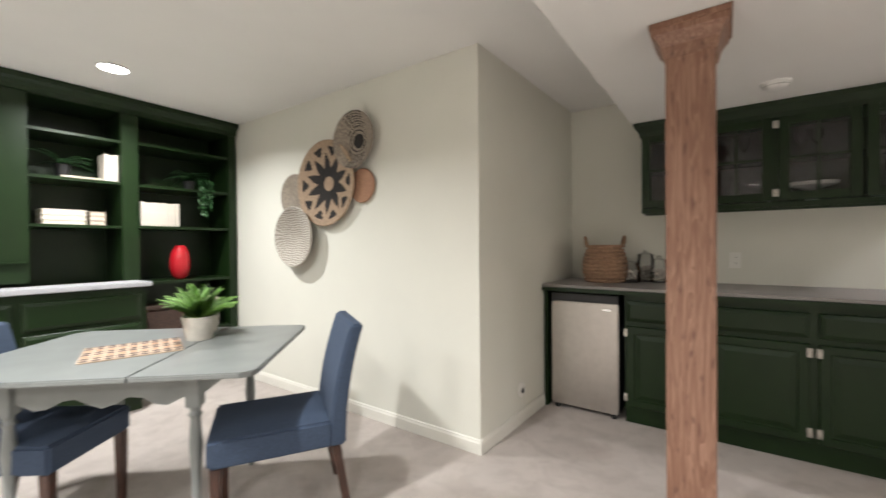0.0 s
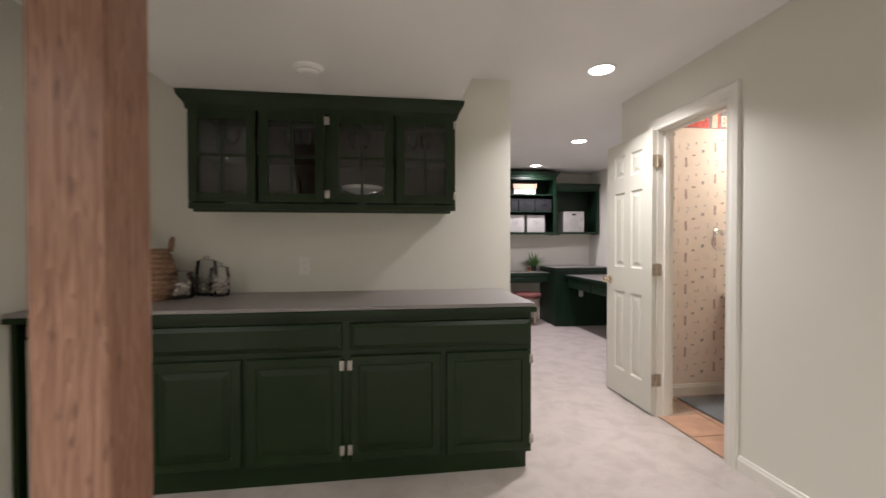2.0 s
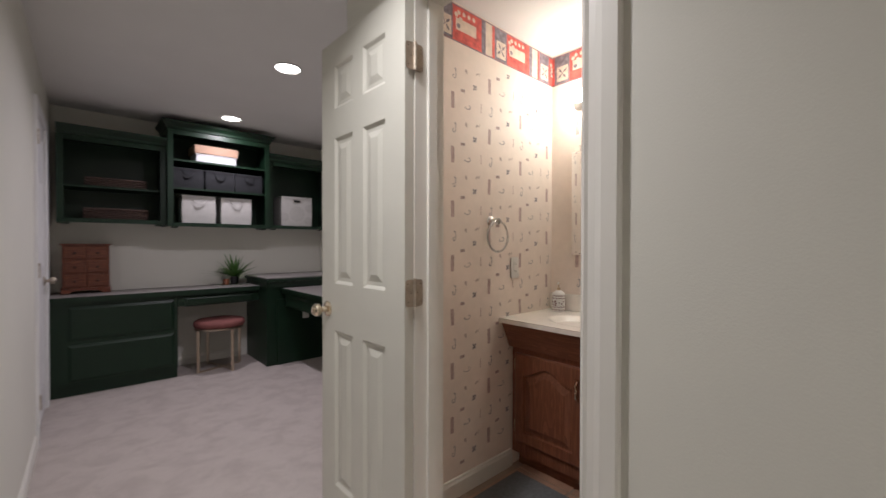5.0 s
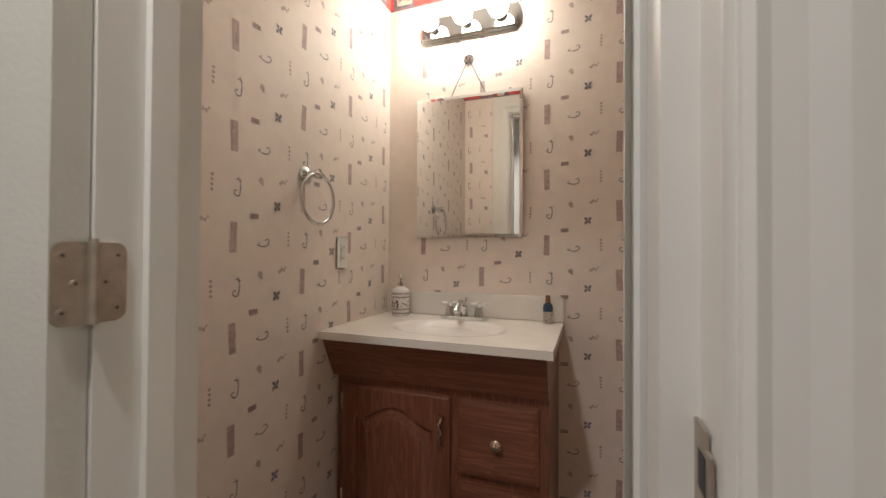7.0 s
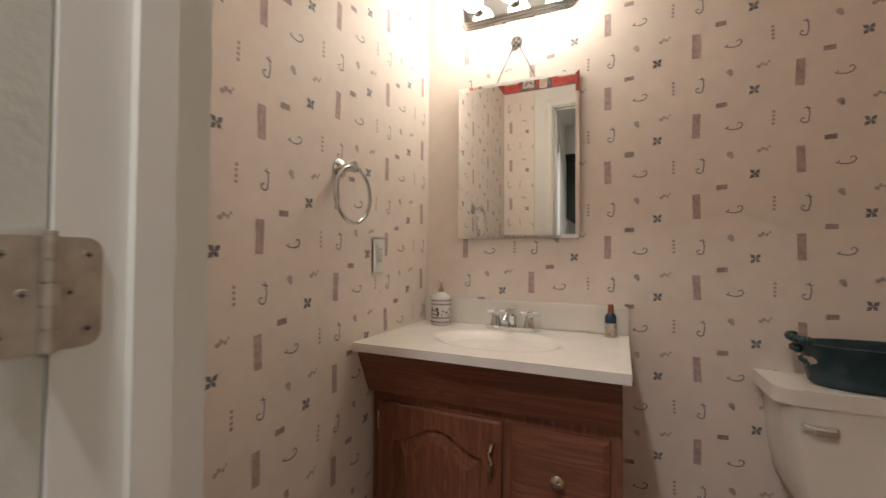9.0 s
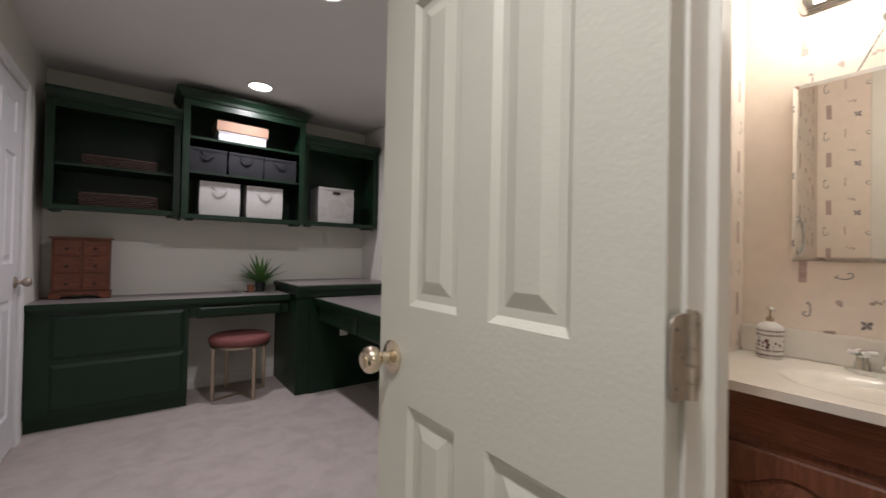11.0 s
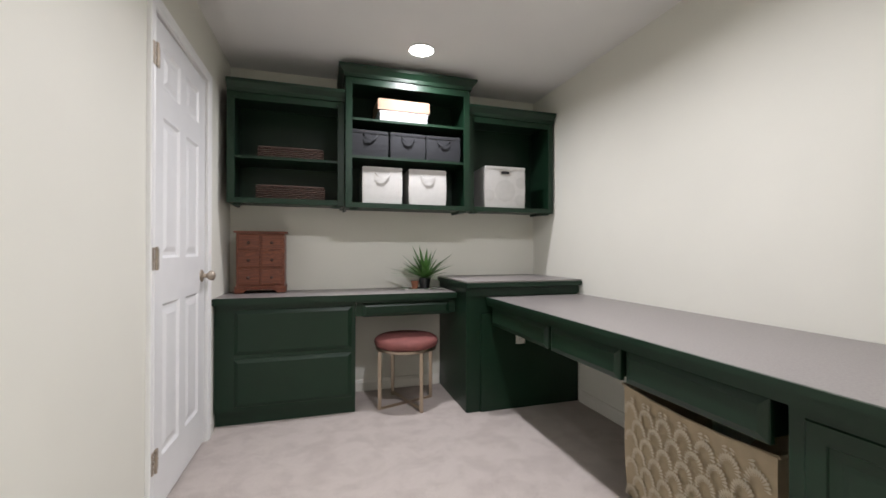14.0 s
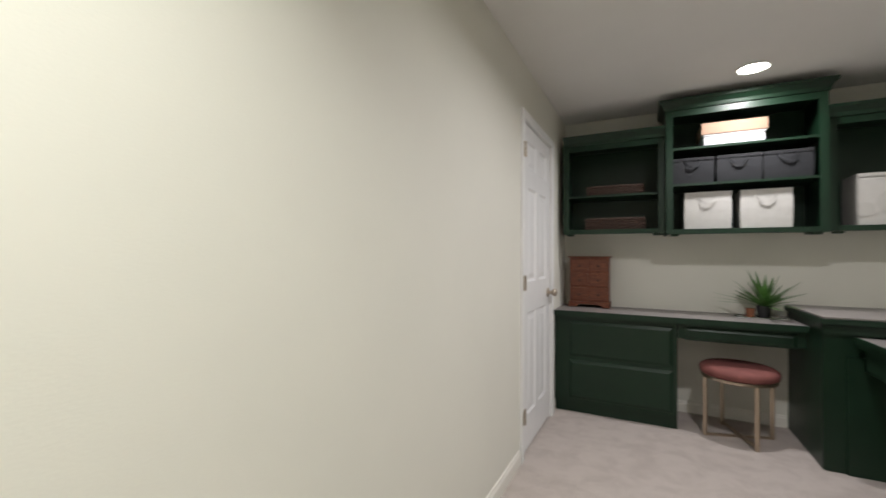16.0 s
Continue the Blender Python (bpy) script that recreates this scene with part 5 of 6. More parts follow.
def toilet():
    t = empty("toilet", pose(4.735, 3.770, .005), "white two-piece toilet against the patterned wall", "toilet")
    bm = bmesh.new()
    rows = []
    for z, hw, fr in ((.39, .12, .06), (.42, .165, .075), (.48, .192, .085), (.56, .205, .09), (.715, .216, .095)):
        pts = []
        r = .03
        for cx, cy, a0 in ((-fr + r, -hw + r, 180), (.098 - .005, -hw + .005, 270), (.098 - .005, hw - .005, 0), (-fr + r, hw - r, 90)):
            rr = r if cx < 0 else .005
            for k in range(5):
                a = radians(a0 + k * 22.5)
                pts.append(bm.verts.new((cx + rr * math.cos(a), cy + rr * math.sin(a), z)))
        rows.append(pts)
    for a, b_ in zip(rows, rows[1:]):
        n = len(a)
        for i in range(n):
            f = bm.faces.new((a[i], a[(i + 1) % n], b_[(i + 1) % n], b_[i]))
            f.smooth = True
    bm.faces.new(rows[0][::-1])
    bm.faces.new(rows[-1])
    part("tank", bm, PORCELAIN, t)
    bm = bmesh.new()
    out = []
    for cx, cy, a0 in ((-.10 + .05, -.235 + .05, 180), (.095, -.225, 270), (.095, .225, 0), (-.10 + .05, .235 - .05, 90)):
        rr = .05 if cx < 0 else .01
        for k in range(7):
            a = radians(a0 + k * 15)
            out.append((cx + rr * math.cos(a), cy + rr * math.sin(a)))
    prism(bm, out, .712, .752)
    bmesh.ops.bevel(bm, geom=[e for e in bm.edges if e.calc_face_angle(0) > 1], offset=.010, segments=3, affect="EDGES", clamp_overlap=True)
    for f in bm.faces:
        f.smooth = True
    part("tank_lid", bm, PORCELAIN, t)
    lv = box("flush_lever", -.112, -.099, .115, .165, .648, .672, CHROME, t, .003)
    bm = bmesh.new()
    tube(bm, [(-.112, .125, .668), (-.122, .165, .672), (-.118, .19, .676)], .005, 8)
    part("lever_arm", bm, CHROME, lv)
    bm = bmesh.new()
    for i, (z, rx, ry, cx) in enumerate(((0, .20, .11, -.17), (.1, .17, .10, -.17), (.25, .21, .15, -.25), (.37, .25, .185, -.30), (.40, .25, .19, -.31))):
        row = [bm.verts.new((cx + rx * math.cos(a), ry * math.sin(a), z)) for a in [2 * math.pi * k / 32 for k in range(32)]]
        if i:
            for k in range(32):
                f = bm.faces.new((prev[k], prev[(k + 1) % 32], row[(k + 1) % 32], row[k]))
                f.smooth = True
        else:
            bm.faces.new(row[::-1])
        prev = row
    bm.faces.new(prev)
    part("bowl", bm, PORCELAIN, t)
    bm = bmesh.new()
    prism(bm, [(-.31 + .24 * math.cos(a), .185 * math.sin(a)) for a in [2 * math.pi * k / 32 for k in range(32)]], .402, .43)
    bmesh.ops.bevel(bm, geom=[e for e in bm.edges if e.calc_face_angle(0) > 1], offset=.008, segments=2, affect="EDGES", clamp_overlap=True)
    part("seat_lid", bm, PORCELAIN, t)


def teal_dish():
    t = empty("ceramic_dish", pose(4.725, 3.750, .7575), "glossy teal oval ceramic dish with twisted handles on the toilet tank", "dish")
    bm = bmesh.new()
    rows = []
    for r, z in ((.0, .006), (.80, .0), (.86, .010), (.90, .05), (.94, .085), (1.0, .098), (1.03, .108), (.98, .110), (.91, .098), (.86, .05), (.78, .018), (0, .014)):
        rows.append([bm.verts.new((.085 * r * math.cos(a), .19 * r * math.sin(a), z)) for a in [2 * math.pi * k / 40 for k in range(40)]])
    for a, b_ in zip(rows, rows[1:]):
        for k in range(40):
            if (a[k].co - a[(k + 1) % 40].co).length < 1e-6 and (b_[k].co - b_[(k + 1) % 40].co).length < 1e-6:
                continue
            f = bm.faces.new((a[k], a[(k + 1) % 40], b_[(k + 1) % 40], b_[k]))
            f.smooth = True
    bmesh.ops.remove_doubles(bm, verts=bm.verts, dist=1e-5)
    part("bowl", bm, TEAL, t)
    for s in (-1, 1):
        bm = bmesh.new()
        for i in range(9):
            a = radians(-68 + i * 17)
            bmesh.ops.create_icosphere(bm, subdivisions=2, radius=.012, matrix=pose(.055 * math.sin(a), s * (.165 + .033 * math.cos(a)), .118, i * 30, 20) @ Matrix.Diagonal((1, .8, 1, 1)))
        for i in range(6):
            bmesh.ops.create_icosphere(bm, subdivisions=1, radius=.011, matrix=pose((i % 3 - 1) * .016, s * (.188 - .02 * (i // 3)), .09 - .03 * (i // 3)))
        for f in bm.faces:
            f.smooth = True
        part("handle", bm, TEAL, t)
    for i, (x, y, r) in enumerate(((-.01, .13, .04), (.02, .05, .03), (-.01, -.02, .045), (.0, -.1, .035))):
        s = empty("decorative_stone", pose(4.725 + x, 3.750 + y, .7575 + .068), "smooth tan stone resting in the teal dish" if i % 2 == 0 else "dark rounded stone resting in the teal dish", "stone", "stones in the dish")
        bm = bmesh.new()
        bmesh.ops.create_icosphere(bm, subdivisions=3, radius=r, matrix=pose(0, 0, 0, 20 * i, 10, 40 * i) @ Matrix.Diagonal((.8, 1.1, .7, 1)))
        for v in bm.verts:
            v.co += v.co.normalized() * .005 * noise.noise(v.co * 60)
        for f in bm.faces:
            f.smooth = True
        part("stone_body", bm, STONE if i % 2 == 0 else CLAY, s)


vanity()
vanity_top()
faucet()
soap_pump()
spray_bottle()
mirror()
vanity_light()
towel_ring()
toilet()
teal_dish()
outlet(4.462, 5.0965, 1.087, 0, "white outlet plate on the patterned bathroom wall")
base_run(4.435, 5.0965, EX + .14, 5.0965, TRIM, .10)
base_run(EX + .12, 3.18, 4.83, 3.18, TRIM, .10)
base_run(4.83, 3.18, 4.83, 4.33, TRIM, .10)
rg = empty("bath_rug", pose(4.17, 4.62, .0125, 0, 0, 0), "blue-grey pile bath rug on the terracotta tiles", "rug")
box("rug_surface", -.31, .22, -.42, .40, 0, .014, RUG, rg, .005)


# printed wallpaper motifs, half-drop repeat
def motif(bm, M, kind):
    def quad(pts, mi):
        bm.faces.new([bm.verts.new(M @ Vector((x, 0, z))) for x, z in pts]).material_index = mi

    def stroke(pts, w, mi):
        rows = []
        n = len(pts)
        for i, (x, z) in enumerate(pts):
            a, b_ = pts[max(0, i - 1)], pts[min(n - 1, i + 1)]
            dx, dz = b_[0] - a[0], b_[1] - a[1]
            q = math.hypot(dx, dz) or 1
            ww = w * (.5 + .5 * math.sin(math.pi * (i + .5) / n))
            rows.append([bm.verts.new(M @ Vector((x - dz / q * ww, 0, z + dx / q * ww))), bm.verts.new(M @ Vector((x + dz / q * ww, 0, z - dx / q * ww)))])
        for a, b_ in zip(rows, rows[1:]):
            bm.faces.new((a[0], b_[0], b_[1], a[1])).material_index = mi

    def disc(cx, cz, r, mi, n=7):
        quad([(cx + r * math.cos(6.283 * k / n), cz + r * math.sin(6.283 * k / n)) for k in range(n)], mi)
    if kind == "bar":
        quad([(-.0105, -.039), (.0105, -.039), (.0105, .039), (-.0105, .039)], 0)
    elif kind == "block":
        quad([(-.0145, -.007), (.0145, -.0055), (.0145, .0065), (-.0145, .0055)], 0)
        for q in (-.008, 0, .008):
            stroke([(q - .003, -.003), (q + .003, .004)], .0012, 1)
        stroke([(-.0145, -.007), (.0145, -.0055)], .0008, 1)
        stroke([(-.0145, .0056), (.0145, .0066)], .0008, 1)
    elif kind == "dots":
        for k in range(4):
            disc(0, -.018 + k * .012, .0044, 0)
    elif kind == "star":
        for a in (.8, 2.35, 3.95, 5.5):
            L = .019 if a < 4 else .015
            c, s = math.cos(a), math.sin(a)
            quad([(0, 0), (.5 * L * c - .0045 * s, .5 * L * s + .0065 * c), (L * c, L * s), (.5 * L * c + .0065 * s, .5 * L * s - .0065 * c)], 1)
    elif kind == "hook":
        pts = [(.010 * math.cos(a) - .002, -.014 + .010 * math.sin(a)) for a in [2.6 + k * .5 for k in range(7)]]
        pts += [(.009, .002), (.006, .018), (.003, .026)]
        stroke(pts, .0018, 1)
        stroke([(-.004, .020), (.012, .016)], .0016, 1)
        disc(-.006, -.010, .003, 1, 5)
    elif kind == "swirl":
        pts = [(-.026, -.002), (-.014, -.007), (0, -.009), (.013, -.005), (.019, .004), (.015, .012), (.007, .011), (.006, .006)]
        stroke(pts, .0018, 1)
        stroke([(-.022, -.007), (-.017, .003)], .0014, 1)
    elif kind == "sprig":
        stroke([(-.014, -.006), (-.005, -.001), (.006, .003), (.016, .007)], .0013, 2)
        for x, z, r in ((-.012, -.003, .006), (-.004, .004, .005), (.006, -.001, .004), (.013, .009, .003)):
            disc(x, z, r, 2, 6)
    elif kind == "leaf":
        disc(0, .003, .009, 2, 8)
        disc(.004, -.005, .006, 2, 7)


UNIT = (("bar", 0, 0), ("hook", .012, .129), ("block", .067, .058), ("leaf", .089, .155), ("swirl", .102, -.014), ("star", .151, .093), ("sprig", .174, .165), ("dots", .197, .002))


def paper(name, M, length, z0, z1, u0, zr, holes=()):
    bm = bmesh.new()
    for i in range(-2, int(length / .26) + 3):
        for k in range(-3, 12):
            for kind, du, dz in UNIT:
                u, z = u0 + i * .26 + du, zr + (i % 2) * .128 + k * .256 + dz - .256 * 5
                if not (.03 < u < length - .03 and z0 + .04 < z < z1 - .04):
                    continue
                if any(a < u < b_ and c < z < d for a, b_, c, d in holes):
                    continue
                motif(bm, M @ Matrix.Translation((u, 0, z)) @ Matrix.Rotation(radians(random.uniform(-3, 3)), 4, "Y"), kind)
    o = part(name, bm, [INKM, INKD, INKG], None, "small printed motifs on cream wallpaper", kind="structure")
    return o


def border(name, M, length, z0, z1, u0):
    """A printed band under the ceiling: red field with cream panels, dots and crossed leaves."""
    bm = bmesh.new()

    def quad(pts, mi, y):
        bm.faces.new([bm.verts.new(M @ Vector((x, -y, z))) for x, z in pts]).material_index = mi
    h = z1 - z0
    quad([(0, z0), (length, z0), (length, z1), (0, z1)], 0, .0008)
    for z in (z0 + .003, z1 - .003):
        quad([(0, z - .003), (length, z - .003), (length, z + .003), (0, z + .003)], 1, .0012)
    k = -1
    while u0 + k * .40 < length:
        a = u0 + k * .40

        def q(x0, x1, f0, f1, mi, y=.0012):
            x0, x1 = max(0, a + x0), min(length, a + x1)
            if x1 > x0:
                quad([(x0, z0 + h * f0), (x1, z0 + h * f0), (x1, z0 + h * f1), (x0, z0 + h * f1)], mi, y)
        q(.0, .10, .04, .96, 1)
        q(.015, .09, .12, .62, 2, .0016)
        q(.12, .26, .34, .66, 2)
        q(.30, .33, .04, .96, 1)
        q(.33, .38, .04, .96, 2)
        for i in range(4):
            cx, cz, r = a + .14 + i * .034, z0 + h * .82, .011
            if 0.02 < cx < length - .02:
                quad([(cx + r * math.cos(6.283 * j / 10), cz + r * math.sin(6.283 * j / 10)) for j in range(10)], 2, .0016)
        cx, cz = a + .052, z0 + h * .37
        if .05 < cx < length - .05:
            for ang in (.7, 2.2, 3.85, 5.4):
                c, s = math.cos(ang), math.sin(ang)
                quad([(cx, cz), (cx + .022 * c - .007 * s, cz + .022 * s + .007 * c), (cx + .042 * c, cz + .042 * s), (cx + .022 * c + .007 * s, cz + .022 * s - .007 * c)], 1, .0020)
            for j, (dx, dz) in enumerate(((.07, .12), (.085, .05), (.10, .1))):
                pts = [(cx + dx + r_ * math.cos(t_), cz + dz * h * 4 - .02 + r_ * math.sin(t_)) for r_, t_ in [(.012, v * .9) for v in range(7)]]
                quad(pts, 1 if j % 2 else 2, .0018)
        k += 1
    part(name, bm, [BORDRED, BORDBLUE, BORDCREAM], None, "red and blue printed wallpaper border under the ceiling", kind="structure")


ZB = 2.170
structure("wall_paper_north", EX + .121, 4.829, 5.097, 5.0995, 0.0, 2.354, PAPER, "cream printed wallpaper")
structure("wall_paper_west_1", EX + .1205, EX + .123, 3.181, 4.094, 0, 2.354, PAPER, "cream printed wallpaper")
structure("wall_paper_west_2", EX + .1205, EX + .123, 4.848, 5.096, 0, 2.354, PAPER, "cream printed wallpaper")
structure("wall_paper_west_3", EX + .1205, EX + .123, 4.094, 4.848, 2.112, 2.354, PAPER, "cream printed wallpaper")
EM = pose(4.8292, 5.10, 0, 0, 0, -90)
paper("wallpaper_print", EM, 1.92, 0.1, ZB, 5.10 - 4.409, 1.377)
NM = pose(EX + .12, 5.0963, 0)
paper("wallpaper_print", NM, 1.2, 0.1, ZB, 3.992 - EX - .12, 1.381)
WM = pose(EX + .1238, 3.18, 0, 0, 0, 90)
paper("wallpaper_print", WM, 1.92, 0.1, ZB, .05, 1.3, [(.88, 1.70, 0, 2.15)])
SM = pose(4.83, 3.1808, 0, 0, 0, 180)
paper("wallpaper_print", SM, 1.2, 0.1, ZB, .05, 1.3)
border("wallpaper_border", EM, 1.92, ZB, 2.345, .02)
border("wallpaper_border", NM, 1.2, ZB, 2.345, .26)
border("wallpaper_border", WM, 1.92, ZB, 2.345, .1)
border("wallpaper_border", SM, 1.2, ZB, 2.345, .1)


# ---- study ----
SG = GREEND


def study_shelves():
    def unit(name, x0, x1, z0, z1, y0, shelves, label, crown, left, right):
        t = empty(name, pose(x0, y0, 0), label, "wall shelf", "wall shelf units")
        w, d = x1 - x0, NY - y0 - .002
        box("back_panel", .02, w - .02, d - .012, d, z0 + .02, z1, SG, t)
        box("side_panel", 0, .02, .0, d, z0, z1, SG, t, .001)
        box("side_panel", w - .02, w, .0, d, z0, z1, SG, t, .001)
        box("face_stile", 0, .045, -.018, -.0005, z0, z1, SG, t, .002)
        box("face_stile", w - .045, w, -.018, -.0005, z0, z1, SG, t, .002)
        box("face_rail", .0455, w - .0455, -.018, -.0005, z0, z0 + .035, SG, t, .002)
        box("face_rail", .0455, w - .0455, -.018, -.0005, z1 - .10, z1, SG, t, .002)
        box("bottom_panel", .021, w - .021, .0, d - .012, z0 + .016, z0 + .034, SG, t)
        box("top_panel", .021, w - .021, .0, d - .012, z1 - .02, z1, SG, t)
        for z in shelves:
            box("shelf", .021, w - .021, .004, d - .012, z - .018, z, SG, t, .002)
        for x in (.03, w - .08):
            bm = bmesh.new()
            box_bm(bm, x, x + .05, .0, .05, z0 - .014, z0 - .0005)
            part("cleat", bm, SG, t)
        bm = bmesh.new()
        prof = [(0, z1 - .055), (.010, z1 - .053), (.014, z1 - .03), (.030, z1 - .012), (.042, z1), (.046, z1 + .018)]
        crown_bm(bm, 0, w, -.018, d, prof, left, right)
        part("crown", bm, SG, t)
        return t
    unit("wall_shelf_unit", 2.556, 3.281, 1.390, 2.152, 8.145, (1.700,), "dark green open wall shelf holding two dark baskets", .04, False, False)
    unit("wall_shelf_unit", 3.285, 4.180, 1.378, 2.320, 8.105, (1.740, 2.000), "taller dark green open wall shelf with fabric bins and boxes", .04, True, True)
    unit("wall_shelf_unit", 4.184, 4.908, 1.384, 2.155, 8.145, (), "dark green open wall shelf holding one white cube bin", .04, False, False)


def fabric_bin(x, y, z, w, h, d, mat, label, kind="handle"):
    t = empty("fabric_bin", pose(x, y, z, 0, 0, random.uniform(-2, 2)), label, "storage bin", "fabric bins on the shelves")
    bm = bmesh.new()
    rows = []
    for k in range(5):
        u = k / 4
        bulge = .004 * math.sin(math.pi * u)
        rows.append([bm.verts.new((sx * (w / 2 + bulge), (sy + 1) * d / 2 + sy * bulge, h * u)) for sx, sy in ((-1, -1), (1, -1), (1, 1), (-1, 1))])
    for k in range(5):
        u = 1 - k / 4
        rows.append([bm.verts.new((sx * (w / 2 - .004), (sy + 1) * d / 2 - sy * .004, .006 + (h - .006) * u)) for sx, sy in ((-1, -1), (1, -1), (1, 1), (-1, 1))])
    for a, b_ in zip(rows, rows[1:]):
        for i in range(4):
            bm.faces.new((a[i], a[(i + 1) % 4], b_[(i + 1) % 4], b_[i]))
    bm.faces.new(rows[0][::-1])
    bm.faces.new(rows[-1])
    part("bin_body", bm, mat, t)
    if kind == "handle":
        bm = bmesh.new()
        pts = [(w * .20 * math.cos(math.pi * i / 10), -.004 - .020 * math.sin(math.pi * i / 10), h * .86 - .042 * math.sin(math.pi * i / 10)) for i in range(11)]
        for (ax, ay, az), (bx, by, bz) in zip(pts, pts[1:]):
            vs = [bm.verts.new(p) for p in ((ax, ay, az - .008), (bx, by, bz - .008), (bx, by, bz + .008), (ax, ay, az + .008))]
            bm.faces.new(vs)
            vs = [bm.verts.new(p) for p in ((ax, ay + .003, az - .008), (bx, by + .003, bz - .008), (bx, by + .003, bz + .008), (ax, ay + .003, az + .008))]
            bm.faces.new(vs[::-1])
        part("handle", bm, mat, t)
    else:
        g = box("grommet", -.045, .045, -.007, -.0035, h * .80, h * .90, NICKEL, t, .0015)
        box("handle_hole", -.034, .034, -.0078, -.0072, h * .815, h * .885, BLACK, g)
        for cx, cz, r in ((0, h * .42, .085), (-.135, h * .30, .045), (.135, h * .62, .045), (.125, h * .20, .045)):
            disc = []
            for i in range(28):
                px, pz = cx + r * math.cos(i * math.tau / 28), cz + r * math.sin(i * math.tau / 28)
                disc.append((max(-w / 2 + .004, min(w / 2 - .004, px)), pz))
            bm = bmesh.new()
            bm.faces.new([bm.verts.new((px, -.0052, pz)) for px, pz in disc])
            part("printed_circle", bm, CANVASP, t)
    box("top_hem", -w / 2 - .003, w / 2 + .003, -.006, -.0042, h - .022, h - .001, mat, t, .0005)


def wicker_basket(x, y, z, w, d, h):
    t = empty("wicker_basket", pose(x, y, z), "low dark brown wicker basket on a green shelf", "basket", "wicker baskets on the shelf")
    bm = bmesh.new()
    n = max(5, int(h / .0125))
    for k in range(n):
        zz = .007 + k * h / n
        pts = []
        m = 64
        for i in range(m):
            u = i / m * 4
            s, f = int(u), u - int(u)
            c = ((-1, -1), (1, -1), (1, 1), (-1, 1))
            ax, ay = c[s % 4]
            bx, by = c[(s + 1) % 4]
            wob = .0038 * (1 if (i + k) % 2 else -1)
            px, py = (ax + (bx - ax) * f), (ay + (by - ay) * f)
            pts.append((px * (w / 2 + wob), py * (d / 2 + wob), zz + .002 * math.sin(i * 1.7 + k)))
        tube(bm, pts, .0072, 5, True)
    part("weave", bm, WICKER, t)
    bm = bmesh.new()
    c = [(-w / 2, -d / 2, h), (0, -d / 2, h + .002), (w / 2, -d / 2, h), (w / 2, 0, h), (w / 2, d / 2, h), (0, d / 2, h), (-w / 2, d / 2, h), (-w / 2, 0, h)]
    tube(bm, c, .009, 7, True)
    part("rim", bm, WICKER, t)
    box("base", -w / 2 + .01, w / 2 - .01, -d / 2 + .01, d / 2 - .01, .0, .006, WICKER, t)


def card_box(x, y, z):
    t = empty("storage_box", pose(x, y, z, 0, 0, 1), "white lidded carton with a tan lid on the top shelf", "box")
    box("box_body", -.175, .175, 0, .24, 0, .07, CARD, t, .002)
    box("lower_lid", -.18, .18, -.005, .245, .071, .085, CARD, t, .002)
    box("lid", -.19, .19, -.012, .25, .0855, .165, CARDTAN, t, .002, label="tan card lid")


def apothecary_chest():
    t = empty("apothecary_chest", pose(2.735, 8.28, .796), "small reddish wooden six-drawer chest on the study desk", "chest")
    w, d, h = .152, .16, .42
    box("body", -w, w, .006, d, .045, h - .014, CHESTW, t, .002)
    box("top_board", -w - .015, w + .015, -.012, d, h - .0135, h, CHESTW, t, .004)
    box("base_molding", -w - .010, w + .010, -.008, d, .032, .0445, CHESTW, t, .003)
    bm = bmesh.new()
    for s in (-1, 1):
        out = [(s * (w + .008), 0), (s * (w - .045), 0), (s * (w - .055), .012), (s * (w - .075), .022), (0, .024), (0, .0315), (s * (w + .008), .0315)]
        a = [bm.verts.new((x, -.006, z)) for x, z in out]
        c = [bm.verts.new((x, .012, z)) for x, z in out]
        bm.faces.new(a)
        bm.faces.new(c[::-1])
        for i in range(len(out)):
            bm.faces.new((a[i], c[i], c[(i + 1) % len(out)], a[(i + 1) % len(out)]))
        box_bm(bm, min(s * (w - .02), s * (w + .006)), max(s * (w - .02), s * (w + .006)), .013, d, 0, .0315)
    bmesh.ops.recalc_face_normals(bm, faces=bm.faces)
    part("bracket_feet", bm, CHESTW, t)
    for c in (-1, 1):
        for r in range(3):
            x0, x1 = (-w + .012, -.006) if c < 0 else (.006, w - .012)
            z0 = .056 + r * .118
            bm = bmesh.new()
            rings_panel(bm, x0, x1, z0, z0 + .104, [(0, -.0), (0, .008), (.006, .011)], -1, .006)
            d_ = part("drawer", bm, CHESTW, t)
            bm = bmesh.new()
            lathe(bm, [(0, 0), (.004, 0), (.004, .006), (.010, .010), (.011, .015), (.006, .019), (0, .02)], 16, cap=False)
            part("knob", bm, DARKWOOD, d_).matrix_basis = pose((x0 + x1) / 2, -.005, z0 + .049, 90)


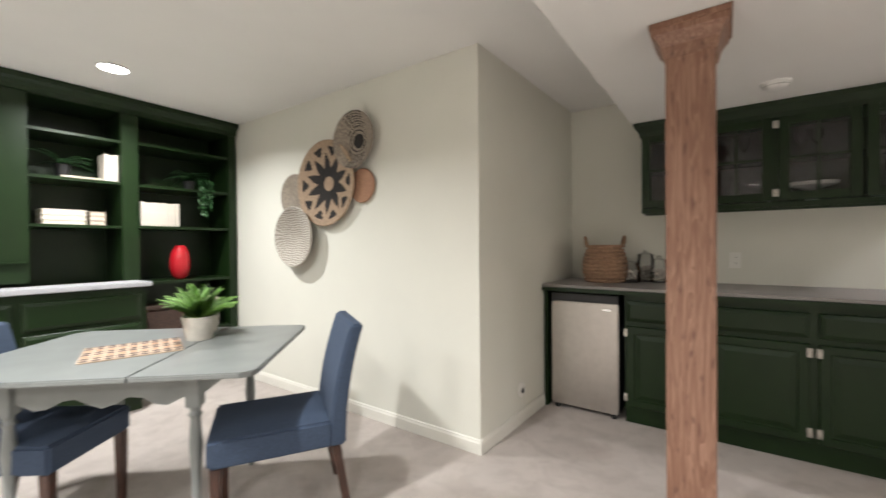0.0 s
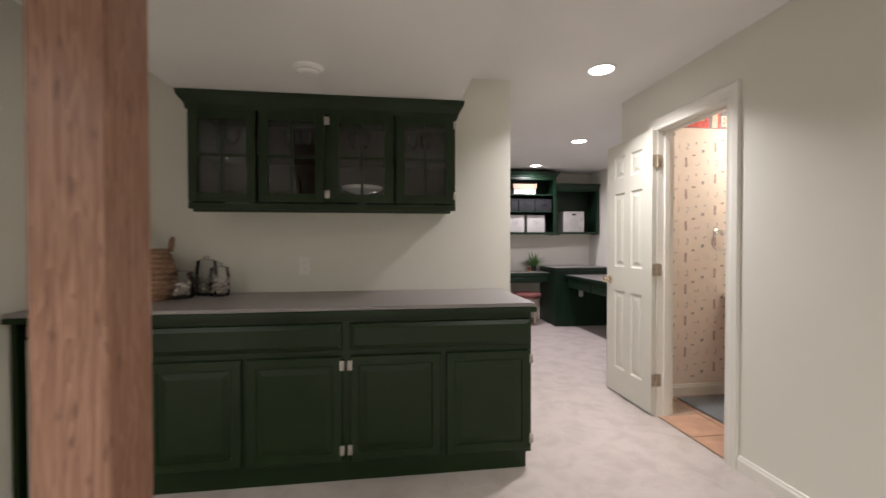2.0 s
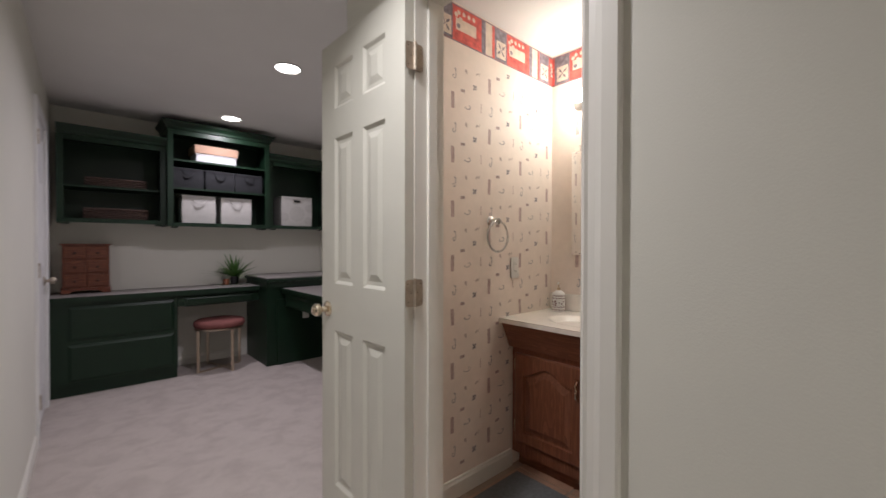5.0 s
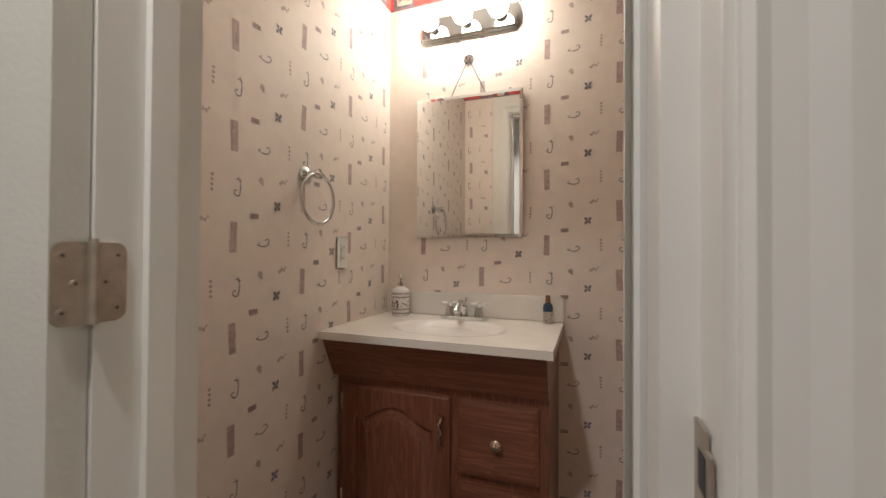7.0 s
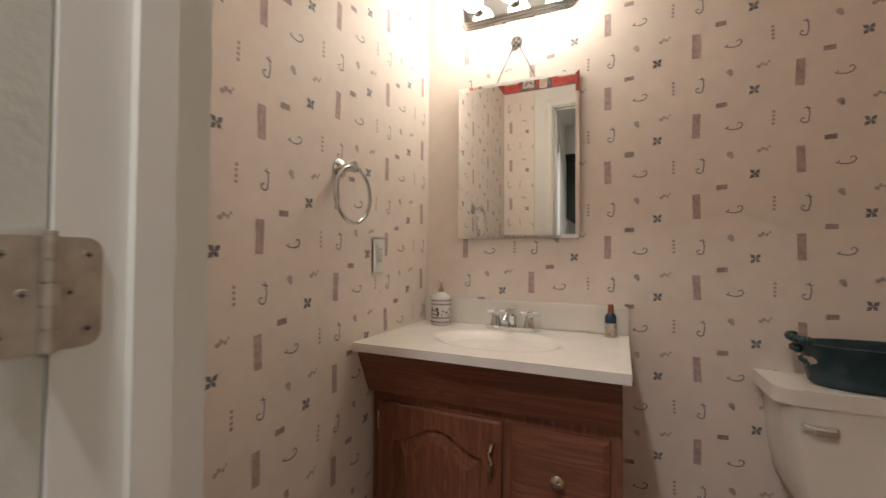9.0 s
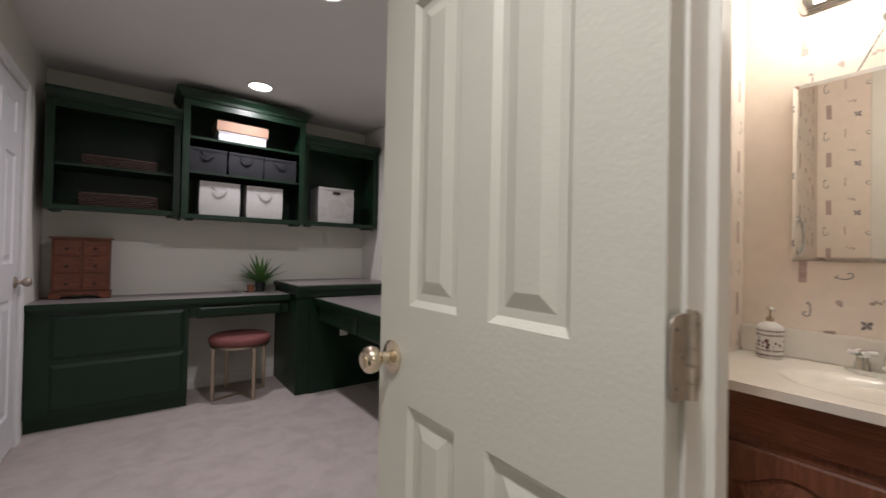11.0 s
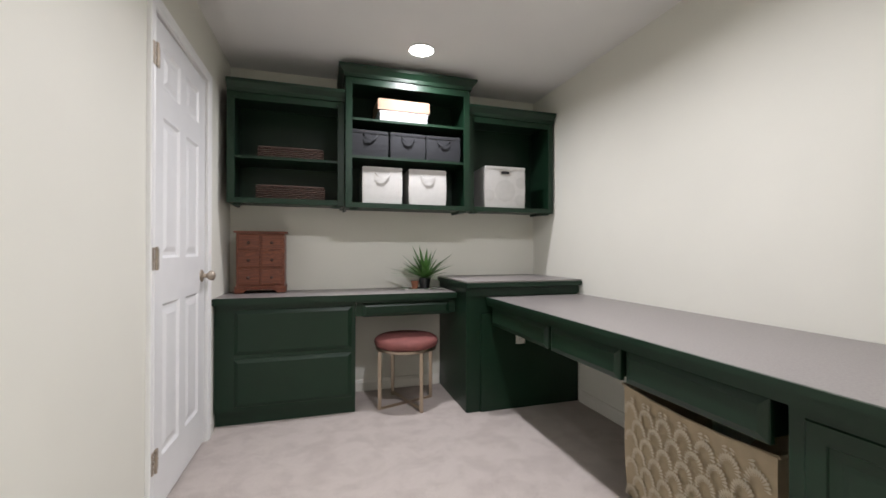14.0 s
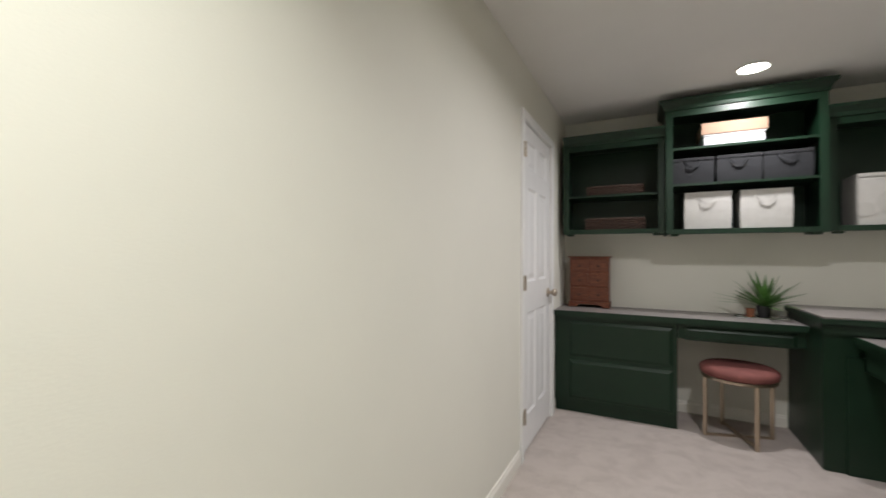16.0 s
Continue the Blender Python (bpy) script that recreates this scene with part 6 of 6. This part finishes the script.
def west_desk():
    c = empty("desk_counter", pose(2.507, 7.995, -.034), "grey laminate desk top with dark green edge against the study wall", "desk top")
    L = 4.052 - 2.507
    box("surface", 0, L, .008, .473, .81, .826, LAMINATE, c, .002)
    box("front_edge", -.001, L, -.0, .0075, .785, .827, SG, c, .003)
    box("underside", 0, L, .009, .473, .785, .8095, SG, c)
    t = empty("drawer_cabinet", pose(2.509, 8.02, 0), "dark green two-drawer base cabinet under the desk", "cabinet")
    box("body", 0, .842, .018, .448, .09, .749, SG, t, .002)
    box("toe_kick", .0, .842, .05, .448, 0, .088, SG, t)
    for z0, z1 in ((.438, .714), (.115, .412)):
        cab_front("drawer_front", .110, .815, z0, z1, DRAWER, SG, t, .0175)
    p = empty("pencil_drawer", pose(3.353, 8.02, -.034), "shallow dark green desk drawer above the knee space", "drawer")
    box("apron", 0, .70, .02, .04, .68, .784, SG, p)
    cab_front("drawer_front", .045, .65, .672, .765, DRAWER, SG, p, .0195)
    box("drawer_box", .06, .64, .041, .40, .685, .76, SG, p)


def corner_cabinet():
    t = empty("corner_cabinet", pose(4.060, 7.80, 0), "dark green tall corner cabinet joining two desks", "cabinet")
    box("body", 0.0, .862, .03, .665, 0, .835, SG, t, .003)
    box("front_panel", .10, .860, .016, .0295, .0, .66, SG, t, .002)
    box("top_molding", -.010, .862, .006, .0295, .782, .836, SG, t, .004)
    c = empty("corner_countertop", pose(4.040, 7.768, .010), "grey laminate corner counter with green edge", "countertop")
    box("surface", .006, .882, .008, .698, .862, .872, LAMINATE, c, .002)
    box("front_edge", 0, .882, 0, .698, .830, .8615, SG, c, .004)
    o = outlet(4.45, 7.812, .50, 0, "beige outlet plate under the desk with a written tag")


def east_desk():
    S, E2 = 5.224, 7.795

    def fx(y):
        return 4.185
    c = empty("long_desk_counter", pose(0, 0, .018), "long grey laminate desk top with green moulded edge along the wall", "desk top")
    bm = bmesh.new()
    prism(bm, [(fx(S) + .012, S), (ES - .003, S), (ES - .003, E2), (fx(E2) + .012, E2)], .742, .757)
    part("surface", bm, LAMINATE, c)
    for z0, z1, o in ((.738, .758, 0), (.716, .7375, .006), (.70, .7155, .012)):
        bm = bmesh.new()
        prism(bm, [(fx(S) + o, S), (fx(S) + o + .02 - (0 if z0 < .73 else .0085), S), (fx(E2) + o + .02 - (0 if z0 < .73 else .0085), E2), (fx(E2) + o, E2)], z0, z1)
        part("edge_molding", bm, SG, c)
    bm = bmesh.new()
    prism(bm, [(fx(S) + .033, S), (ES - .003, S), (ES - .003, E2), (fx(E2) + .033, E2)], .722, .7415)
    part("underside", bm, SG, c)
    # drawers hang from the desk; local x runs from north to south, front towards -y
    def front(y):
        return pose(fx(y) + .03, y, 0, 0, 0, -90)
    t = empty("desk_drawer_row", front(7.79), "dark green row of three shallow drawers under the long desk", "drawer")
    box("apron_rail", 0, 1.83, .016, .03, .712, .738, SG, t)
    for x0, x1 in ((.015, .705), (.728, 1.212), (1.242, 1.745)):
        cab_front("drawer_front", x0, x1, .590, .710, DRAWER, SG, t, .0115)
        box("drawer_box", x0 + .02, x1 - .02, .031, .40, .595, .70, SG, t)
    p = empty("end_cabinet", front(6.005), "dark green base cabinet at the open end of the long desk", "cabinet")
    box("body", .0, .75, .013, .60, .08, .736, SG, p, .002)
    box("toe_kick", .02, .75, .07, .60, 0, .078, SG, p)
    cab_front("door", .035, .70, .12, .690, RAISED, SG, p, .0125)


def stool():
    t = empty("round_stool", pose(3.712, 8.12, 0, 0, 0, -27), "round dusty-pink velvet stool with champagne metal legs", "stool")
    bm = bmesh.new()
    lathe(bm, [(0, .415), (.205, .415), (.219, .425), (.225, .445), (.221, .466), (.203, .480), (.16, .487), (0, .489)], 40, cap=False)
    part("seat", bm, PINK, t)
    bm = bmesh.new()
    lathe(bm, [(.195, .398), (.214, .398), (.214, .4145), (.195, .4145), (.195, .398)], 40, cap=False)
    part("seat_ring", bm, GOLD, t)
    for sx, sy in ((-1, -1), (1, -1), (1, 1), (-1, 1)):
        box("leg", sx * .146 - .012, sx * .146 + .012, sy * .146 - .007, sy * .146 + .007, 0, .3975, GOLD, t, .002)
    for a in (45, -45):
        b_ = box("cross_bar", -.200, .200, -.008, .008, .0 if a > 0 else .016, .0155 if a > 0 else .031, GOLD, t, .001)
        b_.matrix_basis = pose(0, 0, 0, 0, 0, a)


def hamper():
    t = empty("laundry_hamper", pose(4.668, 6.46, 0, 0, 0, -93), "beige fabric hamper with pale scallop leaf print under the desk", "hamper")
    w, d, h = .335, .25, .485
    bm = bmesh.new()
    rows = []
    n = 10
    for k in range(n + 1):
        u = k / n
        s = 1 - .05 * (1 - u)
        sag = 0
        ring = []
        for i in range(40):
            q = i / 40 * 4
            c = ((-1, -1), (1, -1), (1, 1), (-1, 1))
            a, b_ = c[int(q) % 4], c[(int(q) + 1) % 4]
            f = q - int(q)
            x, y = a[0] + (b_[0] - a[0]) * f, a[1] + (b_[1] - a[1]) * f
            dip = -.02 * (1 - x * x) * u
            ring.append(bm.verts.new((x * w * s, y * d * s - .006 * math.sin(q * 3 + u * 5), h * u + dip)))
        rows.append(ring)
    for a, b_ in zip(rows, rows[1:]):
        for i in range(40):
            f = bm.faces.new((a[i], a[(i + 1) % 40], b_[(i + 1) % 40], b_[i]))
            f.smooth = True
    bm.faces.new(rows[0][::-1])
    part("hamper_body", bm, HAMPER, t)
    bm = bmesh.new()
    tube(bm, [Vector((math.copysign(min(abs(x), w), x), y, h - .02 * (1 - (x / w) ** 2))) for x, y in [(-w, -d), (-w / 2, -d), (0, -d), (w / 2, -d), (w, -d), (w, 0), (w, d), (0, d), (-w, d), (-w, 0)]], .006, 6, True)
    part("rim", bm, HAMPER, t)
    bm = bmesh.new()
    for r in range(8):
        for c in range(-4, 5):
            cx, cz = c * .092 + (.046 if r % 2 else 0), .012 + r * .060
            if abs(cx) > w * .86:
                continue
            for j in range(13):
                a = radians(j * 15)
                L = .045
                p0 = (cx + .020 * math.cos(a), cz + .026 * math.sin(a))
                p1 = (cx + L * math.cos(a), cz + L * math.sin(a) * 1.3)
                nx, nz = -math.sin(a) * .0050, math.cos(a) * .0050
                mid = (.35 * p0[0] + .65 * p1[0], .35 * p0[1] + .65 * p1[1])
                yy = -d * 1.0 - .010
                if p1[1] > h - .035:
                    continue
                bm.faces.new([bm.verts.new((x, yy + .0105 * (1 - z / h), z)) for x, z in (p0, (mid[0] - nx, mid[1] - nz), p1, (mid[0] + nx, mid[1] + nz))])
    bmesh.ops.recalc_face_normals(bm, faces=bm.faces)
    part("scallop_print", bm, HAMPERP, t, kind="stuff")


def desk_plant():
    tr = empty("tray", pose(3.865, 8.25, .7925), "slim glossy metal tray on the study desk", "tray")
    bm = bmesh.new()
    prism(bm, [(-.15, -.06), (.15, -.06), (.15, .06), (-.15, .06)], 0, .004)
    part("tray_base", bm, CHROME, tr)
    bm = bmesh.new()
    tube(bm, [(-.15, -.06, .008), (.15, -.06, .008), (.15, .06, .008), (-.15, .06, .008)], .0045, 6, True)
    part("tray_rim", bm, CHROME, tr)
    t = empty("spiky_plant", pose(3.885, 8.27, .797), "spiky green artificial plant in a black pot on the tray", "potted plant")
    pot(t, .045, .085, BLACK)
    spiky_plant(t, 46, .36, LEAFS, .075)
    c = empty("clay_pot", pose(3.810, 8.28, .797), "small terracotta pot on the tray", "pot")
    pot(c, .03, .06, CLAY)


study_shelves()
wicker_basket(2.935, 8.28, 1.7005, .40, .20, .065)
wicker_basket(2.935, 8.28, 1.4245, .42, .20, .085)
card_box(3.700, 8.16, 2.0005)
for i, x in enumerate((3.455, 3.725, 3.990)):
    fabric_bin(x, 8.135, 1.7405, .25, .185, .22, CANVASB, "charcoal fabric bin with a strap handle on the middle shelf")
for x in (3.545, 3.875):
    fabric_bin(x, 8.15, 1.4125, .275, .265, .24, CANVASW, "white canvas bin with a strap handle on the lower shelf")
fabric_bin(4.505, 8.17, 1.4185, .335, .325, .25, CANVASW, "large white cube bin with metal grip and printed circles", "grommet")
apothecary_chest()
west_desk()
corner_cabinet()
east_desk()
stool()
hamper()
desk_plant()

# ---- bathroom floor tiles ----
tile_mesh = None
for i in range(4):
    for k in range(7):
        w = .295
        x0, y0 = EX + .006 + i * .31, 3.20 + k * .31
        x1, y1 = min(x0 + w, 4.825), min(y0 + w, 5.09)
        if x1 - x0 < .05 or y1 - y0 < .05:
            continue
        if x0 < EX + .12 and not (y1 < 4.77 and y0 > 4.15):
            x0 = EX + .125 if (y1 < 4.1 or y0 > 4.8) else x0
            if x0 < EX + .12:
                y0, y1 = max(y0, 4.18), min(y1, 4.76)
                if y1 - y0 < .03:
                    continue
        bm = bmesh.new()
        box_bm(bm, x0, x1, y0, y1, .0085, .0125)
        part("tile", bm, TILE, FLOORB)
